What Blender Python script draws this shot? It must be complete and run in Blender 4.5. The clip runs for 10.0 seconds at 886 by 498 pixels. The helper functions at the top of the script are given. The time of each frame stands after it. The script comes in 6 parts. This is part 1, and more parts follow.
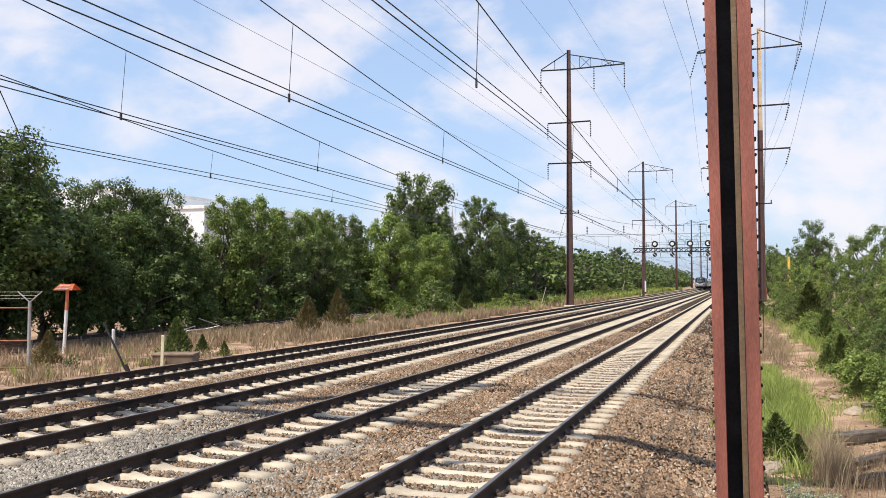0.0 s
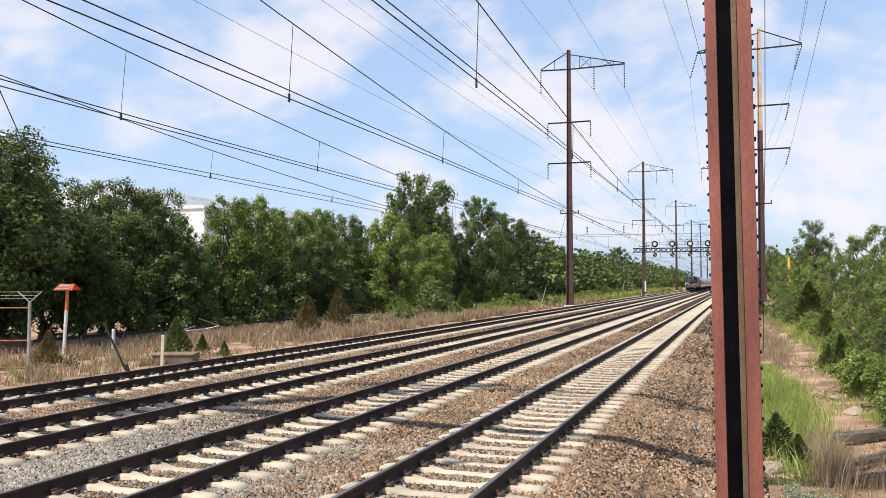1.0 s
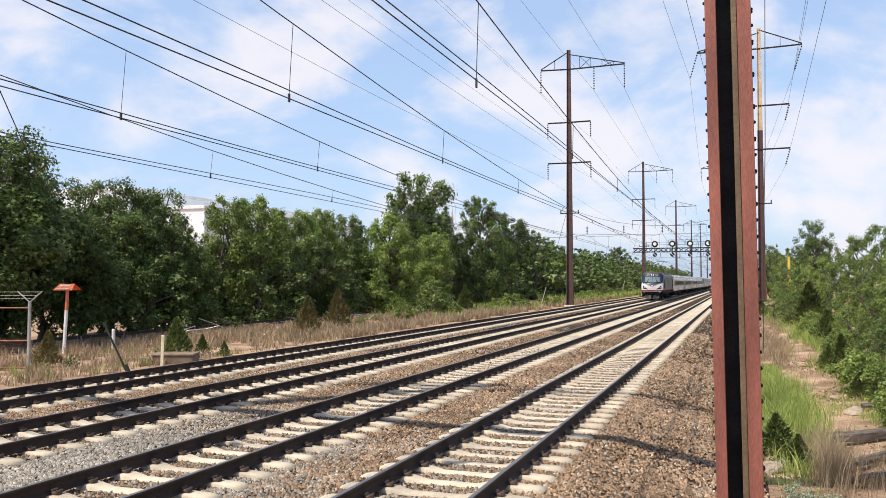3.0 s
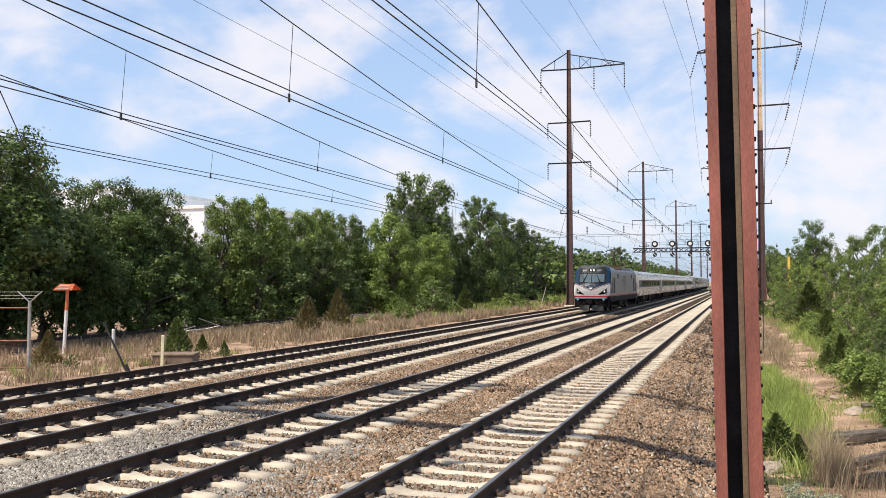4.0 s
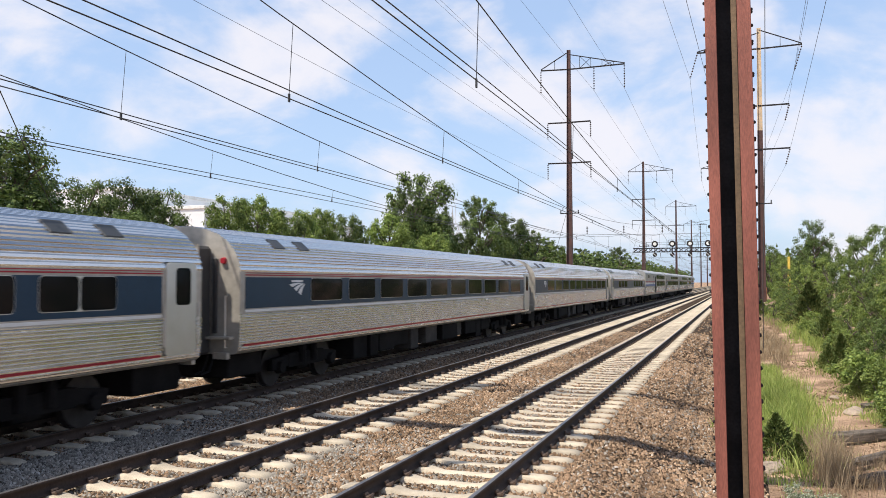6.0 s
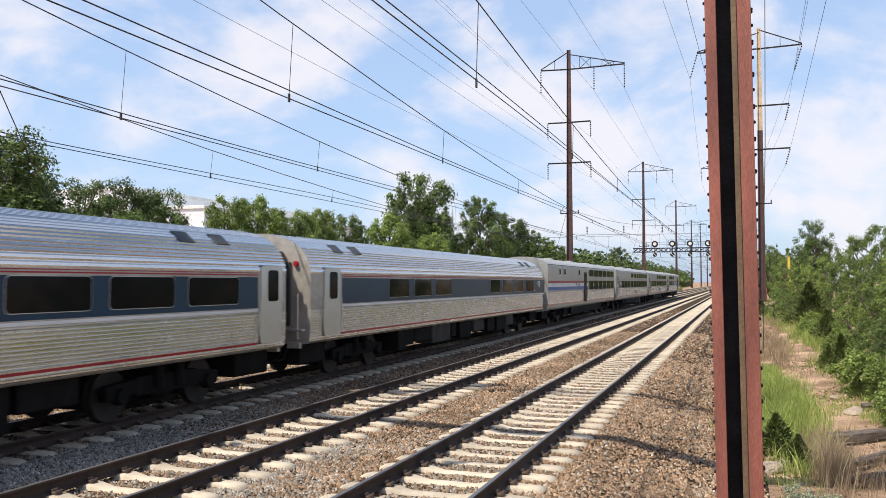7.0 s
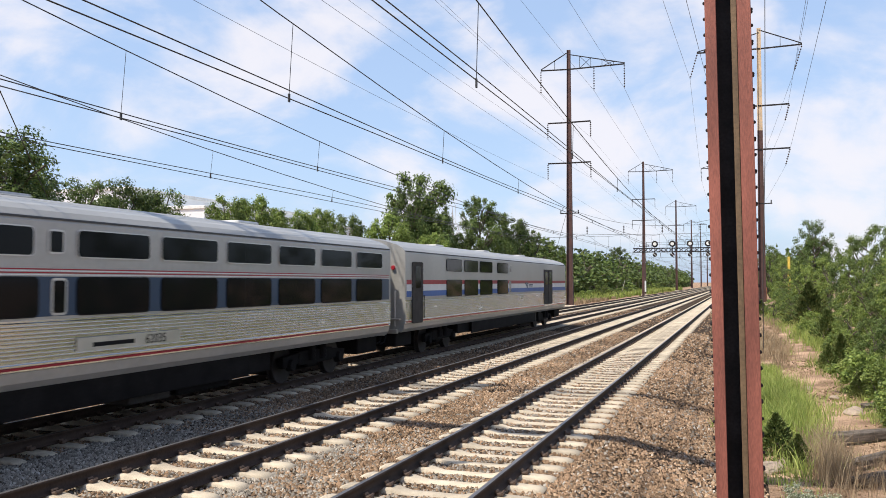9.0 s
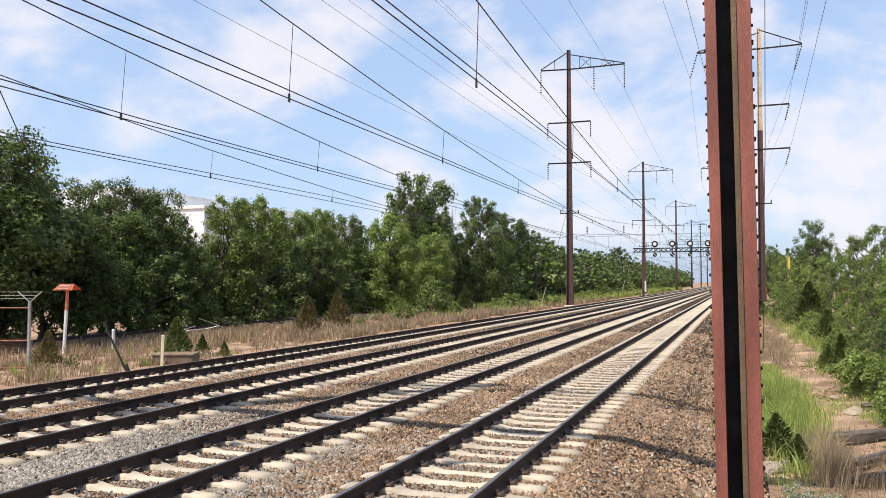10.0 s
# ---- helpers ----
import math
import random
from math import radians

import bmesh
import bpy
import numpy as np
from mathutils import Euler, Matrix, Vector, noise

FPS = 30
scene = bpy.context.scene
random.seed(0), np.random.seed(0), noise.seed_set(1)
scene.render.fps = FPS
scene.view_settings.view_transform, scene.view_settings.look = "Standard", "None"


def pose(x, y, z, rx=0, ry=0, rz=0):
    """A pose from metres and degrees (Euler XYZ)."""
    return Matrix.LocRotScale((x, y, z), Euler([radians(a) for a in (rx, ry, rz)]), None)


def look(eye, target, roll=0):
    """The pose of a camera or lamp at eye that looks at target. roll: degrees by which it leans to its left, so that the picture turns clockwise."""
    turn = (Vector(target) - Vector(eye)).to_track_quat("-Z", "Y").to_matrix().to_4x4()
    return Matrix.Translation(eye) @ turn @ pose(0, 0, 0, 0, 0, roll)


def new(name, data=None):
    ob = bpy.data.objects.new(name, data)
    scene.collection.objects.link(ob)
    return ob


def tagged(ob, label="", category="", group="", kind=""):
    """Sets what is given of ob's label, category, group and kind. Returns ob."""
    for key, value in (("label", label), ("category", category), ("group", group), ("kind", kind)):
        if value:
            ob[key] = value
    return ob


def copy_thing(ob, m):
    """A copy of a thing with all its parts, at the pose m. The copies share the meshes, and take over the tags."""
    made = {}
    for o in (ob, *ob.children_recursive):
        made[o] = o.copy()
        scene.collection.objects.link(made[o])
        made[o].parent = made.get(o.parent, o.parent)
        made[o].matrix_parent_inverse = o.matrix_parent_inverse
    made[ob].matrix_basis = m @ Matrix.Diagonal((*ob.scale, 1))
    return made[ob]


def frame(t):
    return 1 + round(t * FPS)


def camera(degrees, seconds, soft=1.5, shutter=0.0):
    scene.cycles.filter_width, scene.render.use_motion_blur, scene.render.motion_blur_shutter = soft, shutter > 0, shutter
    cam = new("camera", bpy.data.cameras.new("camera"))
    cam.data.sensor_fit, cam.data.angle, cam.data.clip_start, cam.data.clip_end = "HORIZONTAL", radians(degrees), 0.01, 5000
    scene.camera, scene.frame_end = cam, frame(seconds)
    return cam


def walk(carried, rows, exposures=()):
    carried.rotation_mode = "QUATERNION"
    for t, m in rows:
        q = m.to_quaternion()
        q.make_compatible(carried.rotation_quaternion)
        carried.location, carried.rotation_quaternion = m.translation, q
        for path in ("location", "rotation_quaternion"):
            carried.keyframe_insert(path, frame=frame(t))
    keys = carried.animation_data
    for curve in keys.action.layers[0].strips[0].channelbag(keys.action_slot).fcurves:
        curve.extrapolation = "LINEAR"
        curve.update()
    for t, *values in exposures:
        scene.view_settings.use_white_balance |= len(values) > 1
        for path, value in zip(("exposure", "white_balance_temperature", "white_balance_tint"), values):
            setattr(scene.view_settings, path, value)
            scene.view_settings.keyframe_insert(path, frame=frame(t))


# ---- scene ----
# ---------- camera: a fixed stand beside the line ----------
cam = camera(55.82, 10.0, soft=0.5, shutter=0.05)
stand = pose(0, 0, 2.5, 92.244, 0, 19.483)
walk(cam, [(0.0, stand), (10.0, stand)], exposures=[(0.0, 0.22), (10.0, 0.22)])

# ---------- light: hazy summer sun from behind the camera's left ----------
SUN_AZ = (-0.41, -0.48)          # sun stands over this way
SUN_EL = math.atan2(1.0, math.hypot(*SUN_AZ))


def make_world():
    w = bpy.data.worlds.new("sky")
    scene.world = w
    w.use_nodes = True
    nt = w.node_tree
    nt.nodes.clear()
    N, L = nt.nodes.new, nt.links.new
    out, bg = N("ShaderNodeOutputWorld"), N("ShaderNodeBackground")
    sky = N("ShaderNodeTexSky")
    sky.sky_type = "NISHITA"
    sky.sun_disc = False
    sky.sun_elevation = SUN_EL
    sky.sun_rotation = math.atan2(SUN_AZ[0], SUN_AZ[1])
    sky.air_density, sky.dust_density, sky.ozone_density = 1.0, 1.2, 1.5
    # soft broken cloud
    tc = N("ShaderNodeTexCoord")
    sep = N("ShaderNodeSeparateXYZ")
    L(tc.outputs["Generated"], sep.inputs[0])
    up = N("ShaderNodeMath"); up.operation = "MAXIMUM"; up.inputs[1].default_value = 0.0
    L(sep.outputs["Z"], up.inputs[0])
    div = N("ShaderNodeVectorMath"); div.operation = "MULTIPLY"; div.inputs[1].default_value = (1.0, 1.0, 1.9)
    L(tc.outputs["Generated"], div.inputs[0])
    n1 = N("ShaderNodeTexNoise"); n1.inputs["Scale"].default_value = 4.6; n1.inputs["Detail"].default_value = 9; n1.inputs["Roughness"].default_value = 0.55
    n1.inputs["Distortion"].default_value = 0.25
    off = N("ShaderNodeVectorMath"); off.operation = "ADD"; off.inputs[1].default_value = CLOUD_SHIFT
    L(div.outputs[0], off.inputs[0])
    L(off.outputs[0], n1.inputs["Vector"])
    ramp = N("ShaderNodeMapRange"); ramp.interpolation_type = "SMOOTHSTEP"
    ramp.inputs["From Min"].default_value, ramp.inputs["From Max"].default_value = 0.435, 0.65
    ramp.inputs["To Min"].default_value, ramp.inputs["To Max"].default_value = 0.0, 0.82
    L(n1.outputs["Fac"], ramp.inputs["Value"])
    # haze and cloud thin out towards the zenith, as the path through the air shortens
    thin = N("ShaderNodeMapRange"); thin.interpolation_type = "SMOOTHSTEP"
    thin.inputs["From Min"].default_value, thin.inputs["From Max"].default_value = 0.34, 0.62
    thin.inputs["To Min"].default_value, thin.inputs["To Max"].default_value = 1.0, 0.05
    L(up.outputs[0], thin.inputs["Value"])
    veil = N("ShaderNodeMath"); veil.operation = "MULTIPLY"; veil.inputs[1].default_value = 0.54
    L(thin.outputs[0], veil.inputs[0])
    haze = N("ShaderNodeMix"); haze.data_type = "RGBA"
    L(veil.outputs[0], haze.inputs["Factor"])
    L(sky.outputs[0], haze.inputs["A"])
    haze.inputs["B"].default_value = HAZE_COLOR
    cover = N("ShaderNodeMath"); cover.operation = "MULTIPLY"
    L(ramp.outputs[0], cover.inputs[0]); L(thin.outputs[0], cover.inputs[1])
    cloud = N("ShaderNodeMix"); cloud.data_type = "RGBA"
    L(cover.outputs[0], cloud.inputs["Factor"])
    L(haze.outputs["Result"], cloud.inputs["A"])
    cloud.inputs["B"].default_value = CLOUD_COLOR
    L(cloud.outputs["Result"], bg.inputs["Color"])
    bg.inputs["Strength"].default_value = SKY_STRENGTH
    L(bg.outputs[0], out.inputs[0])


CLOUD_SHIFT = (0.3, 1.7, 0.0)
CLOUD_COLOR = (6.25, 6.0, 6.25, 1)
HAZE_COLOR = (3.75, 5.0, 7.3, 1)
SKY_STRENGTH = 0.135
make_world()
sun = new("sun", bpy.data.lights.new("sun", "SUN"))
sun.data.energy, sun.data.angle, sun.data.color = 5.0, radians(0.6), (1.0, 0.93, 0.82)
sun.matrix_world = look((SUN_AZ[0] * 50, SUN_AZ[1] * 50, 50), (0, 0, 0))

# ---------- materials ----------
def shader(name, base, rough=0.7, metal=0.0, var=0.25, scale=3.0, fine=40.0, bump=0.2, bump_scale=None, second=None, island=0.0, coord="Object", spec=0.5, rnd=0.0, stretch=None, depth=0.01):
    """A procedural surface: two scales of variation in colour, roughness and relief."""
    m = bpy.data.materials.new(name)
    m.use_nodes = True
    nt = m.node_tree
    N, L = nt.nodes.new, nt.links.new
    b = nt.nodes["Principled BSDF"]
    tc = N("ShaderNodeTexCoord")
    src = tc.outputs[coord]
    if stretch:
        mp = N("ShaderNodeMapping"); mp.inputs["Scale"].default_value = stretch
        L(src, mp.inputs["Vector"]); src = mp.outputs[0]
    big, small = N("ShaderNodeTexNoise"), N("ShaderNodeTexNoise")
    for n, s, d in ((big, scale, 5), (small, fine, 3)):
        L(src, n.inputs["Vector"]); n.inputs["Scale"].default_value = s; n.inputs["Detail"].default_value = d
    lo = tuple(c * (1 - var) for c in base)
    hi = second or tuple(min(1, c * (1 + var)) for c in base)
    r1 = N("ShaderNodeMapRange"); r1.inputs["From Min"].default_value, r1.inputs["From Max"].default_value = 0.33, 0.67
    L(big.outputs["Fac"], r1.inputs["Value"])
    mix = N("ShaderNodeMix"); mix.data_type = "RGBA"
    mix.inputs["A"].default_value, mix.inputs["B"].default_value = (*lo, 1), (*hi, 1)
    L(r1.outputs[0], mix.inputs["Factor"])
    r2 = N("ShaderNodeMapRange"); r2.inputs["From Min"].default_value, r2.inputs["From Max"].default_value = 0.3, 0.7
    r2.inputs["To Min"].default_value, r2.inputs["To Max"].default_value = 1 - var * 0.7, 1 + var * 0.7
    L(small.outputs["Fac"], r2.inputs["Value"])
    fac = r2.outputs[0]
    if island or rnd:
        if island:
            g = N("ShaderNodeNewGeometry"); rout = g.outputs["Random Per Island"]; amount = island
        else:
            g = N("ShaderNodeObjectInfo"); rout = g.outputs["Random"]; amount = rnd
        r3 = N("ShaderNodeMapRange"); r3.inputs["To Min"].default_value, r3.inputs["To Max"].default_value = 1 - amount, 1 + amount
        L(rout, r3.inputs["Value"])
        mu = N("ShaderNodeMath"); mu.operation = "MULTIPLY"
        L(fac, mu.inputs[0]); L(r3.outputs[0], mu.inputs[1]); fac = mu.outputs[0]
    sc = N("ShaderNodeVectorMath"); sc.operation = "SCALE"
    L(mix.outputs["Result"], sc.inputs[0]); L(fac, sc.inputs["Scale"])
    L(sc.outputs[0], b.inputs["Base Color"])
    r4 = N("ShaderNodeMapRange"); r4.inputs["To Min"].default_value, r4.inputs["To Max"].default_value = max(0.02, rough - 0.12), min(1, rough + 0.12)
    L(small.outputs["Fac"], r4.inputs["Value"]); L(r4.outputs[0], b.inputs["Roughness"])
    b.inputs["Metallic"].default_value = metal
    b.inputs["Specular IOR Level"].default_value = spec
    if bump:
        bn = N("ShaderNodeBump"); bn.inputs["Strength"].default_value = bump; bn.inputs["Distance"].default_value = depth
        h = small
        if bump_scale:
            h = N("ShaderNodeTexNoise"); h.inputs["Scale"].default_value = bump_scale; h.inputs["Detail"].default_value = 4
            L(src, h.inputs["Vector"])
        L(h.outputs["Fac"], bn.inputs["Height"]); L(bn.outputs[0], b.inputs["Normal"])
    return m


def palette(name, colours, rough=0.8, jitter=0.25, trans=0.0, spec=0.12):
    """One material whose islands each take a colour from a short ramp (leaves, stones, blades)."""
    m = bpy.data.materials.new(name)
    m.use_nodes = True
    nt = m.node_tree
    N, L = nt.nodes.new, nt.links.new
    b = nt.nodes["Principled BSDF"]
    g = N("ShaderNodeNewGeometry")
    ramp = N("ShaderNodeValToRGB")
    ramp.color_ramp.interpolation = "LINEAR"
    el = ramp.color_ramp.elements
    while len(el) < len(colours):
        el.new(0.5)
    for i, c in enumerate(colours):
        el[i].position = i / (len(colours) - 1)
        el[i].color = (*c, 1)
    L(g.outputs["Random Per Island"], ramp.inputs["Fac"])
    oi = N("ShaderNodeObjectInfo")
    r = N("ShaderNodeMapRange"); r.inputs["To Min"].default_value, r.inputs["To Max"].default_value = 1 - jitter, 1 + jitter
    L(oi.outputs["Random"], r.inputs["Value"])
    tc = N("ShaderNodeTexCoord"); nz = N("ShaderNodeTexNoise"); nz.inputs["Scale"].default_value = 0.5; nz.inputs["Detail"].default_value = 3
    L(tc.outputs["Object"], nz.inputs["Vector"])
    r2 = N("ShaderNodeMapRange"); r2.inputs["From Min"].default_value, r2.inputs["From Max"].default_value = 0.3, 0.7
    r2.inputs["To Min"].default_value, r2.inputs["To Max"].default_value = 0.75, 1.25
    L(nz.outputs["Fac"], r2.inputs["Value"])
    mu = N("ShaderNodeMath"); mu.operation = "MULTIPLY"
    L(r.outputs[0], mu.inputs[0]); L(r2.outputs[0], mu.inputs[1])
    sc = N("ShaderNodeVectorMath"); sc.operation = "SCALE"
    L(ramp.outputs["Color"], sc.inputs[0]); L(mu.outputs[0], sc.inputs["Scale"])
    L(sc.outputs[0], b.inputs["Base Color"])
    b.inputs["Roughness"].default_value = rough
    b.inputs["Specular IOR Level"].default_value = spec
    if trans:
        t = N("ShaderNodeBsdfTranslucent"); L(sc.outputs[0], t.inputs["Color"])
        mx = N("ShaderNodeMixShader"); mx.inputs[0].default_value = trans
        L(b.outputs[0], mx.inputs[1]); L(t.outputs[0], mx.inputs[2])
        L(mx.outputs[0], nt.nodes["Material Output"].inputs["Surface"])
    return m


M = {}
M["rust_rail"] = shader("rail_steel_side", (0.055, 0.038, 0.030), 0.75, 0.2, 0.3, 2, 30, 0.25, spec=0.2)
M["rail_top"] = shader("rail_running_band", (0.25, 0.235, 0.225), 0.45, 0.8, 0.15, 1, 30, 0.03)
M["tie"] = shader("concrete_tie", (0.49, 0.415, 0.315), 0.85, 0, 0.22, 3, 60, 0.3, rnd=0.16)
M["clip"] = shader("rusty_clip", (0.095, 0.062, 0.045), 0.75, 0.2, 0.35, 20, 90, 0.2)
# bed darker than its stones: its colour gives the shade in their gaps
M["ballast"] = shader("ballast_bed_gap_shade", (0.050, 0.034, 0.023), 0.95, 0, 0.5, 6, 40, 1.0, depth=0.06, second=(0.105, 0.072, 0.048), spec=0.1)
M["stone"] = palette("ballast_stones", [(0.068, 0.044, 0.027), (0.200, 0.130, 0.081), (0.325, 0.215, 0.137), (0.130, 0.085, 0.054), (0.440, 0.312, 0.206)], 0.95, 0.0)
M["stone_grey"] = palette("fresh_grey_stones", [(0.080, 0.069, 0.057), (0.215, 0.190, 0.160), (0.35, 0.315, 0.27), (0.15, 0.132, 0.11), (0.49, 0.445, 0.385)], 0.9, 0.0)
M["soil"] = shader("dry_earth", (0.275, 0.175, 0.113), 0.95, 0, 0.38, 0.9, 14, 1.0, depth=0.05, second=(0.49, 0.335, 0.226), spec=0.1)
M["column"] = shader("rusty_red_steel", (0.215, 0.076, 0.055), 0.60, 0.15, 0.30, 0.9, 40, 0.12, second=(0.36, 0.122, 0.085), stretch=(3, 3, 0.6))
M["pole"] = shader("brown_steel", (0.085, 0.042, 0.036), 0.62, 0.15, 0.25, 1.2, 40, 0.12)
M["pole_olive"] = shader("weathered_brown_steel", (0.15, 0.098, 0.055), 0.65, 0.1, 0.3, 1.5, 40, 0.12)
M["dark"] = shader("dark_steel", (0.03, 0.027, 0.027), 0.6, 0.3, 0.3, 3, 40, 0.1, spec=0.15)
M["wire"] = shader("weathered_wire", (0.065, 0.064, 0.066), 0.6, 0.5, 0.2, 1, 30, 0)
M["insul"] = shader("brown_glazed_porcelain", (0.06, 0.04, 0.035), 0.3, 0, 0.2, 8, 40, 0)
M["white_paint"] = shader("white_paint", (0.72, 0.72, 0.70), 0.6, 0, 0.12, 2, 30, 0.05)


# ---------- mesh helpers ----------
def part(name, bm, material, parent=None, label="", smooth=False):
    me = bpy.data.meshes.new(name)
    bm.to_mesh(me)
    bm.free()
    for mt in material if isinstance(material, (list, tuple)) else [material]:
        me.materials.append(mt)
    if smooth:
        me.polygons.foreach_set("use_smooth", [True] * len(me.polygons))
    ob = new(name, me)
    if parent:
        ob.parent = parent
    if label:
        tagged(ob, label)
    return ob


def raw(name, verts, faces, material, parent=None, smooth=False, mat_idx=None):
    me = bpy.data.meshes.new(name)
    verts = np.asarray(verts, dtype=np.float32)
    faces = np.asarray(faces, dtype=np.int32)
    k = faces.shape[1]
    me.vertices.add(len(verts)); me.vertices.foreach_set("co", verts.ravel())
    me.loops.add(faces.size); me.loops.foreach_set("vertex_index", faces.ravel())
    me.polygons.add(len(faces)); me.polygons.foreach_set("loop_start", np.arange(0, faces.size, k, dtype=np.int32))
    for mt in material if isinstance(material, (list, tuple)) else [material]:
        me.materials.append(mt)
    if mat_idx is not None:
        me.polygons.foreach_set("material_index", np.asarray(mat_idx, dtype=np.int32))
    if smooth:
        me.polygons.foreach_set("use_smooth", np.ones(len(faces), dtype=bool))
    me.update(calc_edges=True)
    ob = new(name, me)
    if parent:
        ob.parent = parent
    return ob


def box(bm, x0, x1, y0, y1, z0, z1, mat=0, bevel=0.0):
    vs = [bm.verts.new((x, y, z)) for x in (x0, x1) for y in (y0, y1) for z in (z0, z1)]
    fs = []
    for q in ((0, 1, 3, 2), (4, 6, 7, 5), (0, 4, 5, 1), (2, 3, 7, 6), (0, 2, 6, 4), (1, 5, 7, 3)):
        f = bm.faces.new([vs[i] for i in q]); f.material_index = mat; fs.append(f)
    if bevel:
        es = {e for f in fs for e in f.edges}
        r = bmesh.ops.bevel(bm, geom=list(es), offset=bevel, segments=1, affect="EDGES", material=-1)
    return vs


def tube(bm, pts, r, sides=6, mat=0, cap=True, r1=None):
    """A round bar along pts; radius r to r1."""
    pts = [Vector(p) for p in pts]
    rings = []
    n = len(pts)
    for i, p in enumerate(pts):
        d = (pts[min(i + 1, n - 1)] - pts[max(i - 1, 0)]).normalized()
        a = d.cross(Vector((0, 0, 1)) if abs(d.z) < 0.9 else Vector((1, 0, 0))).normalized()
        b = d.cross(a)
        rr = r if r1 is None else r + (r1 - r) * i / (n - 1)
        rings.append([bm.verts.new(p + (a * math.cos(2 * math.pi * k / sides) + b * math.sin(2 * math.pi * k / sides)) * rr) for k in range(sides)])
    for i in range(n - 1):
        for k in range(sides):
            f = bm.faces.new((rings[i][k], rings[i][(k + 1) % sides], rings[i + 1][(k + 1) % sides], rings[i + 1][k])); f.material_index = mat
    if cap:
        for rg in (rings[0][::-1], rings[-1]):
            f = bm.faces.new(rg); f.material_index = mat


def bar(bm, a, b, w, h, mat=0, up=(0, 0, 1)):
    """A rectangular bar from a to b, w wide and h high."""
    a, b = Vector(a), Vector(b)
    d = (b - a).normalized()
    s = d.cross(Vector(up))
    s = s.normalized() if s.length > 1e-4 else Vector((1, 0, 0))
    u = s.cross(d)
    vs = [bm.verts.new(p + s * i * w / 2 + u * j * h / 2) for p in (a, b) for i, j in ((-1, -1), (1, -1), (1, 1), (-1, 1))]
    for q in ((0, 1, 2, 3), (7, 6, 5, 4), (0, 4, 5, 1), (1, 5, 6, 2), (2, 6, 7, 3), (3, 7, 4, 0)):
        f = bm.faces.new([vs[i] for i in q]); f.material_index = mat


def thing(name, at=(0, 0, 0), rz=0.0, label="", category="", group="", kind=""):
    ob = new(name)
    ob.matrix_basis = pose(*at, 0, 0, rz)
    ob.empty_display_size = 0.3
    return tagged(ob, label, category, group, kind)

# ---------- ground and line ----------
TRACKS = (-3.72, -7.52, -11.50, -15.40)     # centre lines; rail heads at z = 0
TIE_STEP = 0.635
GAUGE = 0.75                                # half the distance between rail heads
Y0, Y1 = -30.0, 560.0


def land(x, y):
    """Height of the natural ground and the ballast bed at a place."""
    prof = [(-400, -0.9), (-60, -0.9), (-22, -0.62), (-19.2, -0.52), (-17.2, -0.26), (-1.95, -0.24), (-0.6, -0.55), (0.4, -0.78), (2.0, -0.70), (5.0, -0.45), (9.0, 0.2), (30, 0.4), (400, 0.4)]
    for (a, za), (b, zb) in zip(prof, prof[1:]):
        if x <= b:
            return za + (zb - za) * (x - a) / (b - a)
    return prof[-1][1]


def build_ground():
    xs = [-2500, -900, -400, -150, -60, -45, -36, -30, -26, -24, -22, -20.5, -19.2, -17.2, -13.45, -9.5, -5.6, -1.95, -0.6, 0.4] + [0.8 + 0.4 * i for i in range(16)] + [7.5, 9, 14, 30, 150, 400, 900, 2500]
    ys = [-400, -100, -30, -10, 0, 4] + [6 + 0.6 * i for i in range(62)] + [44, 47, 51, 55, 62, 70, 90, 120, 170, 250, 400, 700, 1200, 2200, 4200]
    vs, fs = [], []
    for y in ys:
        for x in xs:
            z = land(max(-400, min(400, x)), y)
            if (x < -19.3 or x > 1.5) and abs(x) < 200:
                z += 0.06 * noise.noise((x * 0.25, y * 0.25, 0.3)) + 0.03 * noise.noise((x * 1.1, y * 0.9, 4.0))
            vs.append((x, y, z))
    w = len(xs)
    mi = []
    for j in range(len(ys) - 1):
        for i in range(w - 1):
            fs.append((j * w + i, j * w + i + 1, (j + 1) * w + i + 1, (j + 1) * w + i))
            mi.append(1 if -19.2 <= xs[i] and xs[i + 1] <= 0.41 and -100 <= ys[j] and ys[j + 1] <= 1200 else 0)
    g = raw("ground", vs, fs, [M["soil"], M["ballast"]], mat_idx=mi, smooth=True)
    tagged(g, "brown stone ballast bed between verges of dry earth", "ground", kind="structure")


build_ground()


def rail_mesh():
    """A rail section swept along the line: foot, web and worn head."""
    prof = [(-0.075, -0.18), (0.075, -0.18), (0.075, -0.165), (0.012, -0.145), (0.012, -0.045), (0.037, -0.035), (0.037, -0.008), (0.028, 0.0), (-0.028, 0.0), (-0.037, -0.008), (-0.037, -0.035), (-0.012, -0.045), (-0.012, -0.145), (-0.075, -0.165)]
    n = len(prof)
    ys = list(np.arange(Y0, 80, 5.0)) + list(np.arange(80, Y1 + 1, 20.0))
    vs = [(x, y, z) for y in ys for x, z in prof]
    fs, mi = [], []
    for j in range(len(ys) - 1):
        for i in range(n):
            fs.append((j * n + i, (j + 1) * n + i, (j + 1) * n + (i + 1) % n, j * n + (i + 1) % n))
            mi.append(1 if i == 7 else 0)
    return vs, fs, mi


